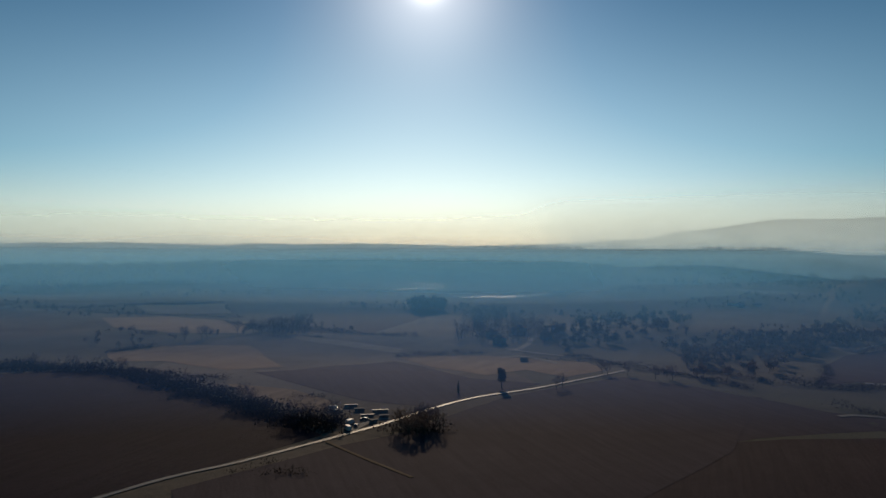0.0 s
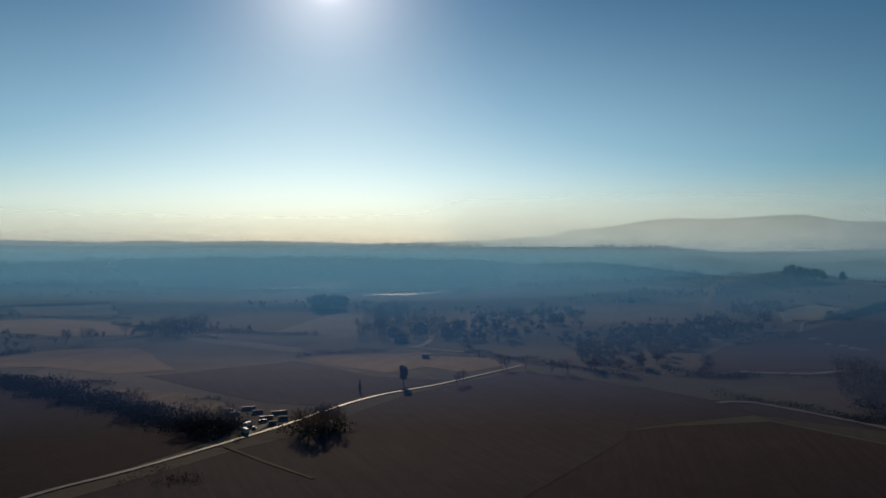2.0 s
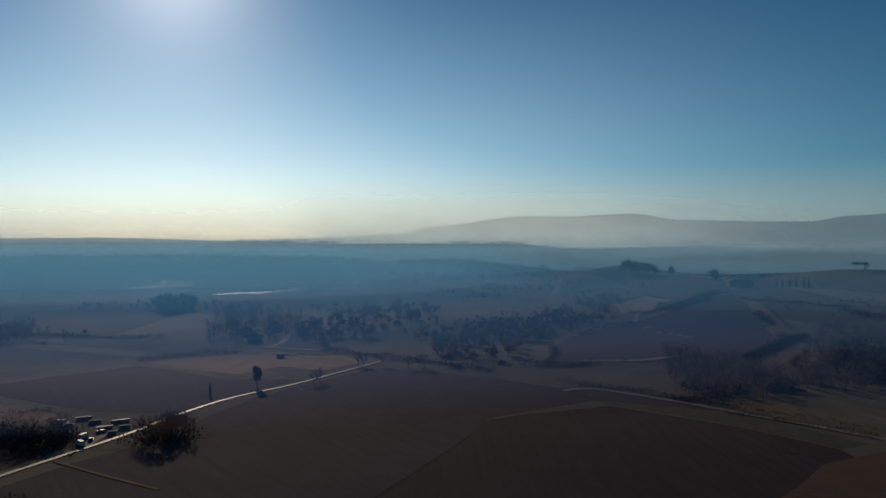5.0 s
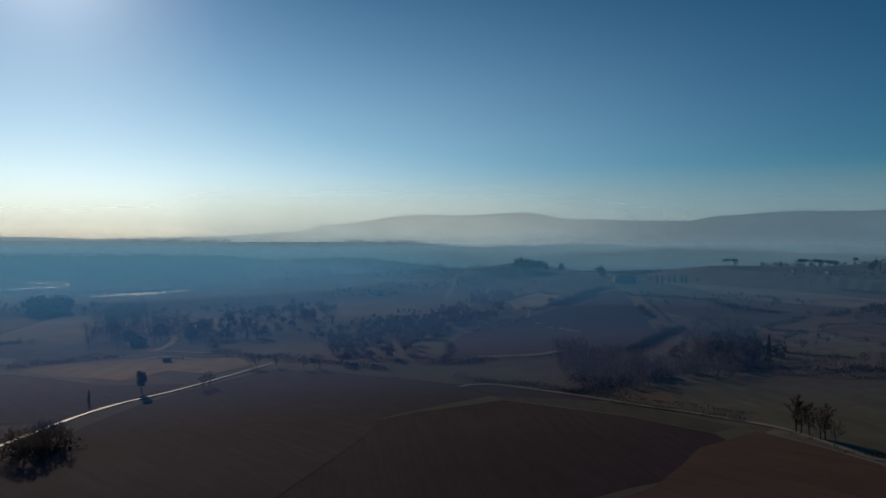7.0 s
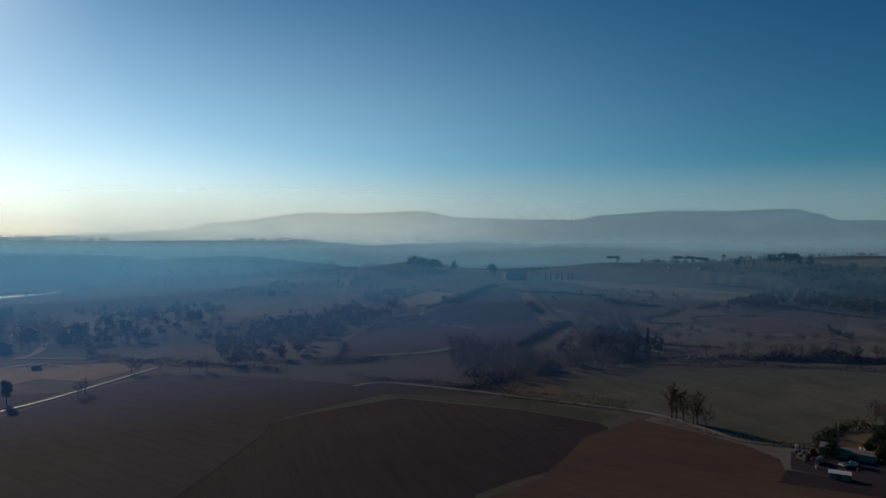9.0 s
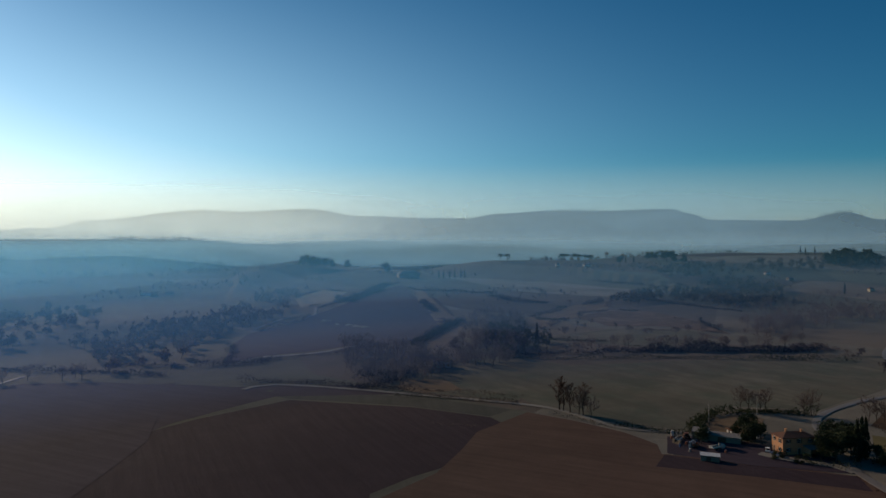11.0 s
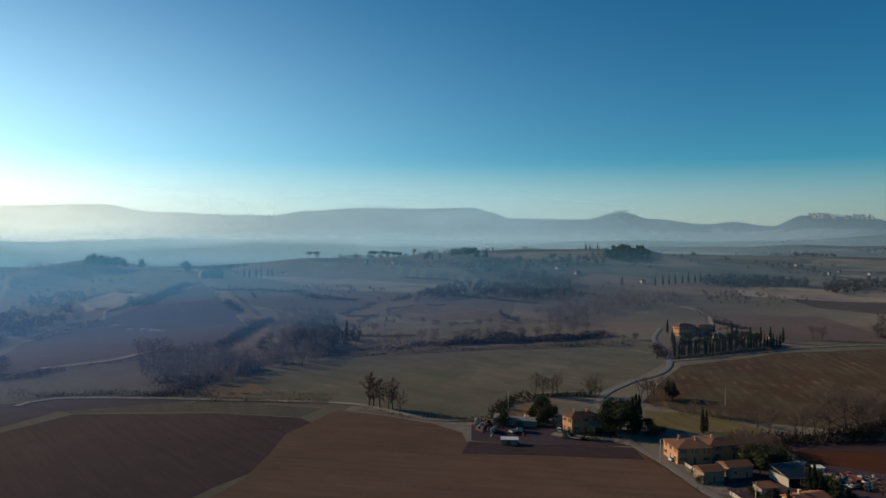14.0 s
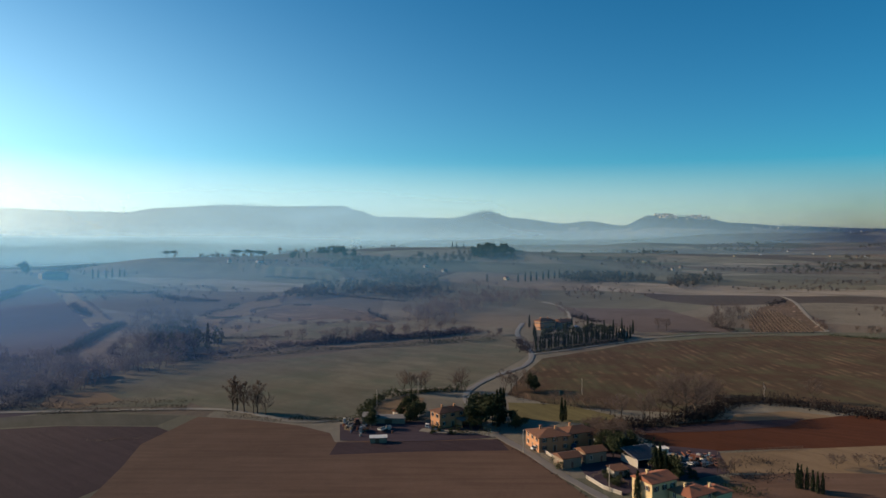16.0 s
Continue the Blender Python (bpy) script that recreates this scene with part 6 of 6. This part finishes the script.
# ---- the low ground towards the sun ----
plant("oval_tree", "tall dark oval tree beside the road", 14, *[(32.3, 381.6)])
plant("cypress", "small dark cypress beside the road", 6, *[(8.3, 367.9)])
plant("bare_tree", "bare tree in a dense grove beside the road", 10, *scatter([(-23.2, 293.1), (-17, 309.5), (-0.7, 307), (-0.7, 284), (-9.7, 278.8), (-21.1, 281.2)], 16, 31).tolist(), group="roadside grove")
hedge("dark undergrowth of the roadside grove", 5, 12, HEDGE, (-21.8, 290.2), (-12.5, 292.7), (-0.7, 293), dense=1.6)
plant("bare_tree", "bare tree at a bend in the road", 9, *[(97.5, 428), (100.1, 424.4), (61.8, 379), (66, 385.4), (112.1, 424.4), (124.7, 409.4), (132.6, 413.3), (133.4, 405.6)], group="bend trees")
plant("bare_tree", "dark round tree on the plain", 13, *[(-210.9, 571.3), (-198, 586.5), (-182.5, 620.7), (-199.1, 578.7)], group="plain trees")
hedge("overgrown dark hedge above a ploughed field", 6.5, 15, HEDGE, (-320.3, 448.4), (-271.1, 444.9), (-229.8, 435), (-195.4, 425.2), (-137.3, 374.6), (-97.2, 340.4), (-68.1, 308.6), (-47.9, 292.1), dense=1.8)
hedge("dark tree belt beside the yard", 6, 8, HEDGE, (-64.9, 305.2), (-54.5, 302.1), (-46.6, 298.4), (-46.4, 313.6), dense=1.6)
plant("bare_tree", "bare tree in an overgrown hedge", 11, *[(-195.4, 425.2), (-136.3, 371.8), (-96.4, 337.5), (-91.2, 333.8), (-64.5, 303.2), (-57.4, 298.5), (-50.7, 301.8), (-47.8, 306.3), (-227.5, 430.6), (-260, 444.5)], group="hedge trees")
hedge("bare brush in a tan plot", 4, 8, HEDGE, (-157.6, 403.3), (-143.8, 410.5), (-125.2, 404), dense=1.2)
hedge("bushes beside the fallow field", 3, 6, HEDGE, (-75.6, 355.1), (-67.6, 358.7), (-58.5, 356.2), dense=1.2)
hedge("line of bushes beside the road", 2.5, 4, HEDGE, (-72.4, 234.1), (-68, 238.5), (-57.5, 251.5), dense=1)
hedge("dark brush below the road", 3, 6, HEDGE, (-59.3, 234.6), (-52.1, 236.3), (-45.1, 234.7), dense=1.4)
hedge("dark hedge line across the plain", 4, 8, FAR_WOOD, (-222.8, 718.2), (-172.3, 679.5), (-130.1, 660.3), (-73, 628.8), (-21.7, 614.6), dense=1.2)
hedge("dark hedge between far plots", 4, 9, FAR_WOOD, (-418.2, 816.1), (-358.2, 814.7), (-291.7, 795.2), (-221.1, 773), dense=1)
hedge("far hedge on the plain", 4, 9, FAR_WOOD, (-496.5, 848.4), (-448.8, 875.7), (-402.2, 931.9), (-304.1, 979.9), dense=1)
hedge("dark hedge behind the tan field", 4, 7, HEDGE, (-33.2, 491.9), (-1.4, 504), (31.5, 509), dense=1.2)
hedge("dark hedge beyond the hamlet", 4, 7, HEDGE, (87.1, 497.4), (105.8, 473.3), (121.9, 447.7), (154.3, 408.9), (167.8, 379.6), dense=1.3)
hedge("dark hedge across the dusky slope", 3.5, 7, HEDGE, (160.9, 440.5), (172.5, 421), (185.9, 398.8), dense=1.2)
wood("thicket", "dark tall wood on the plain", scatter([(-175.3, 631.1), (-156, 704.9), (-136.3, 721.2), (-119.7, 633.8), (-145.7, 593.4)], 70, 32), 15, FAR_WOOD, 41, 22, 3)
wood("thicket", "dark wood by the river", scatter([(-46.2, 895.8), (-10.1, 906.9), (4.3, 849), (-28.9, 817.5)], 60, 33), 16, FAR_WOOD, 42, 20, 3)
wood("thicket", "trees among the hamlet", scatter([(7.4, 555), (15.1, 707.8), (63.2, 811.5), (110.1, 676.1), (94, 536.8), (68.2, 576), (41.5, 532.4)], 200, 34), 13, BRUSH, 43, 24, 3)
wood("thicket", "trees beyond the hamlet", scatter([(23.3, 795.7), (53.8, 872.3), (80.8, 860.2), (55.1, 706.9), (32.2, 707.3)], 60, 35), 13, FAR_WOOD, 44, 22, 3)
wood("thicket", "ragged tree line along the ridge", [p for p in along([(163.3, 1056.5), (190.1, 1087.5), (243.2, 1089.2), (288.1, 1092.7), (352.6, 1100.9)] + [(290.5, 1169.5), (392.6, 1213.1), (465.9, 1179.3), (572.9, 1120), (579.1, 954)], 9, 9, 36)], 13, FAR_WOOD, 45, 22, 3)
wood("thicket", "wooded slope above the hamlet", scatter([(86.9, 615.9), (153.5, 735.1), (243.3, 840.5), (276.6, 770.9), (205.7, 635.6), (135, 543.5), (90.3, 507)], 150, 37), 9, FAR_WOOD, 46, 18, 3)
wood("thicket", "bare wood below the hill track", scatter([(170.6, 527.1), (271.8, 601.4), (348, 629.2), (257.9, 484.6), (183.7, 406.4), (145.2, 404.7)], 150, 38), 8, BRUSH, 47, 18, 3)
house("pale house in the hamlet", *(61.5, 627), -20, 12, 9, 6, 2.2, wall=WHITE, cols=(2, 3), name="hamlet_house", group="hamlet houses")
shed("small dark shed with a white front beside a track", 52.5, 474.0, -10, 5.0, 3.5, 2.4, roof=FLAT_ROOF, wall=TIMBER)
for spot in [(40.1, 560.6), (30.1, 684.3), (82.2, 593.3), (98.9, 639.4), (37.3, 603.8)]:
    house("small tiled house in the hamlet", *spot, -10, 10, 8, 5.4, 2, wall=STONE, cols=(2, 2), name="hamlet_house", group="hamlet houses", shutters=False)
for spot, w in zip([(-32.2, 323.4), (-36.3, 313.9), (-40.8, 325.5), (-28.1, 312.7), (-46.7, 333.7), (-31.5, 304.4)], (7, 5.5, 4.5, 4, 6, 3)):
    shed("low farm shed with a shiny sheet roof", *spot, 10, w, 2.6, 1.3, roof=(METAL if w > 5 else FLAT_ROOF), wall=TIMBER, slope=-0.4, name="farm_shed")
for k, spot in enumerate([(-51.4, 329), (-48.5, 324.4), (-39.9, 302.4), (-36.8, 297.7), (-39.7, 292.3), (-34.5, 309.1), (-61.9, 308.9), (-56.3, 306.9)]):
    car("dark vehicle in the farmyard", *spot, 30 * k, (PAINT_WHITE, PAINT_DARK)[k % 2], van=k % 2 == 0, group="farmyard vehicles")
plot("river", "pale river reach on the plain", WATER, (14.3, 1093.9), (69.9, 1135.8), (154.4, 1149.7), (191.6, 1178.5), (154.7, 1118.3), (84.3, 1084.7))
lane("river_bend", "thin bright river reach", WATER, 2.4, (-202.7, 1229.4), (-147.4, 1266.5), (-67.7, 1310.3), (-4.3, 1356), (-10.3, 1420), (-62.6, 1434.6))

hill = scatter(crest((36, 1460, 0), (10, 1480, 0), (-12, 1520, 0), (-14, 1850, 0), (0, 1830, 0), (10, 1830, 0), (36, 1800, 0))[:, :2], 4200, 61)
wood("far_woods", "dark wooded rise across the valley", hill, 8, FAR_WOOD, 62, 8, 3)

# ---- far woods and scattered brush ----
far = np.random.default_rng(8)
bear, dist = np.radians(far.uniform(-106, 36, 26000)), np.sqrt(far.uniform(1500 ** 2, 4300 ** 2, 26000))
fx, fy = -np.sin(bear) * dist, np.cos(bear) * dist
belt = (np.sin(fx / 190 + 2.2 * np.sin(fy / 330)) + np.sin(fy / 85 + 1.7 * np.sin(fx / 270)) + 0.7 * np.sin(fx / 61 + fy / 47)) > 0.95
fx, fy = fx[belt][:6500], fy[belt][:6500]
wood("far_woods", "belts of dark woodland across the hazy plain", np.stack([fx, fy], 1), 11, FAR_WOOD, 51, 8, 3)
bear, dist = np.radians(far.uniform(-106, 36, 9000)), np.sqrt(far.uniform(520 ** 2, 1650 ** 2, 9000))
bx, by = -np.sin(bear) * dist, np.cos(bear) * dist
keep = (np.sin(bx / 70 + 1.9 * np.sin(by / 120)) + np.sin(by / 43 + 1.2 * np.sin(bx / 90)) + 0.6 * np.sin(bx / 23)) > 0.75
for ring in PLOTS:
    keep &= ~inside(bx, by, ring)
for line in LANES:
    for a, b in zip(line[:-1], line[1:]):
        e = b - a
        s = np.clip(((bx - a[0]) * e[0] + (by - a[1]) * e[1]) / (e @ e), 0, 1)
        keep &= np.hypot(bx - a[0] - s * e[0], by - a[1] - s * e[1]) > 10
wood("scattered_brush", "scattered bare bushes and small trees on the slopes", np.stack([bx[keep], by[keep]], 1)[:2600], 5.5, BRUSH, 52, 14, 3)


# ---- hedgerows along the field edges of the slopes ----
edges = random.Random(21)
for ring in PLOTS:
    for a, b in zip(ring, np.roll(ring, -1, 0)):
        d = math.hypot(*((a + b) / 2))
        if 480 < d < 1700 and math.hypot(*(b - a)) > 35 and edges.random() < 0.55:
            s, e = sorted((edges.uniform(0, 0.4), edges.uniform(0.6, 1.0)))
            mid = (a + b) / 2 + np.array((edges.uniform(-5, 5), edges.uniform(-5, 5)))
            hedge("bare ragged hedgerow along a field edge", edges.uniform(2.0, 5.5), edges.uniform(4, 8), edges.choice((HEDGE, HEDGE, BRUSH, TWIG, EVERGREEN)),
                  tuple(a + (b - a) * s), tuple(mid), tuple(a + (b - a) * e), dense=edges.uniform(0.8, 1.8))


# ---- hill town on the skyline ----
def town_house(k):
    w, d, h = (9, 8, 9) if k == 0 else (12, 9, 12) if k == 1 else (7, 7, 15)
    ob = new("town_house")
    part("wall", boxes((-w / 2, w / 2, -d / 2, d / 2, -8, h)), (YELLOW, STONE, WHITE)[k], ob)
    bm = roof_mesh(w, d, h + 0.05, 2.4, 0.4, 1.0)
    bmesh.ops.translate(bm, verts=bm.verts[:], vec=(-w / 2, -d / 2, 0))
    part("roof", bm, ROOF, ob)
    for i in range(3):
        for j in range(int(h // 3)):
            part("window", boxes((-w / 2 - 0.06, -w / 2 - 0.004, -d * 0.35 + i * d * 0.28, -d * 0.35 + i * d * 0.28 + 1.0, 1 + j * 3, 2.5 + j * 3)), PANE, ob)
    return tagged(ob, "pale house of the hill town on the skyline", "house", "hill town")


town = random.Random(9)
models = {}  # three shapes of house
for k in range(110):
    if k < 70:
        b = radians(town.choice((town.gauss(-89.6, 0.55), town.gauss(-92.0, 0.5))))
        r = town.uniform(3790, 3900)
    else:
        b, r = radians(town.uniform(-104, -94)), town.uniform(3700, 3890)
    x, y = -math.sin(b) * r, math.cos(b) * r
    v = town.randrange(3)
    m = pose(x, y, level(x, y), 0, 0, town.uniform(0, 90)) @ Matrix.Scale(town.uniform(0.6, 1.1) if k < 70 else town.uniform(0.3, 0.6), 4)
    if v in models:
        copy_thing(models[v], m @ Matrix.Diagonal((1 / models[v].scale.x,) * 3 + (1,)))
    else:
        models[v] = town_house(v)
        models[v].matrix_basis = m
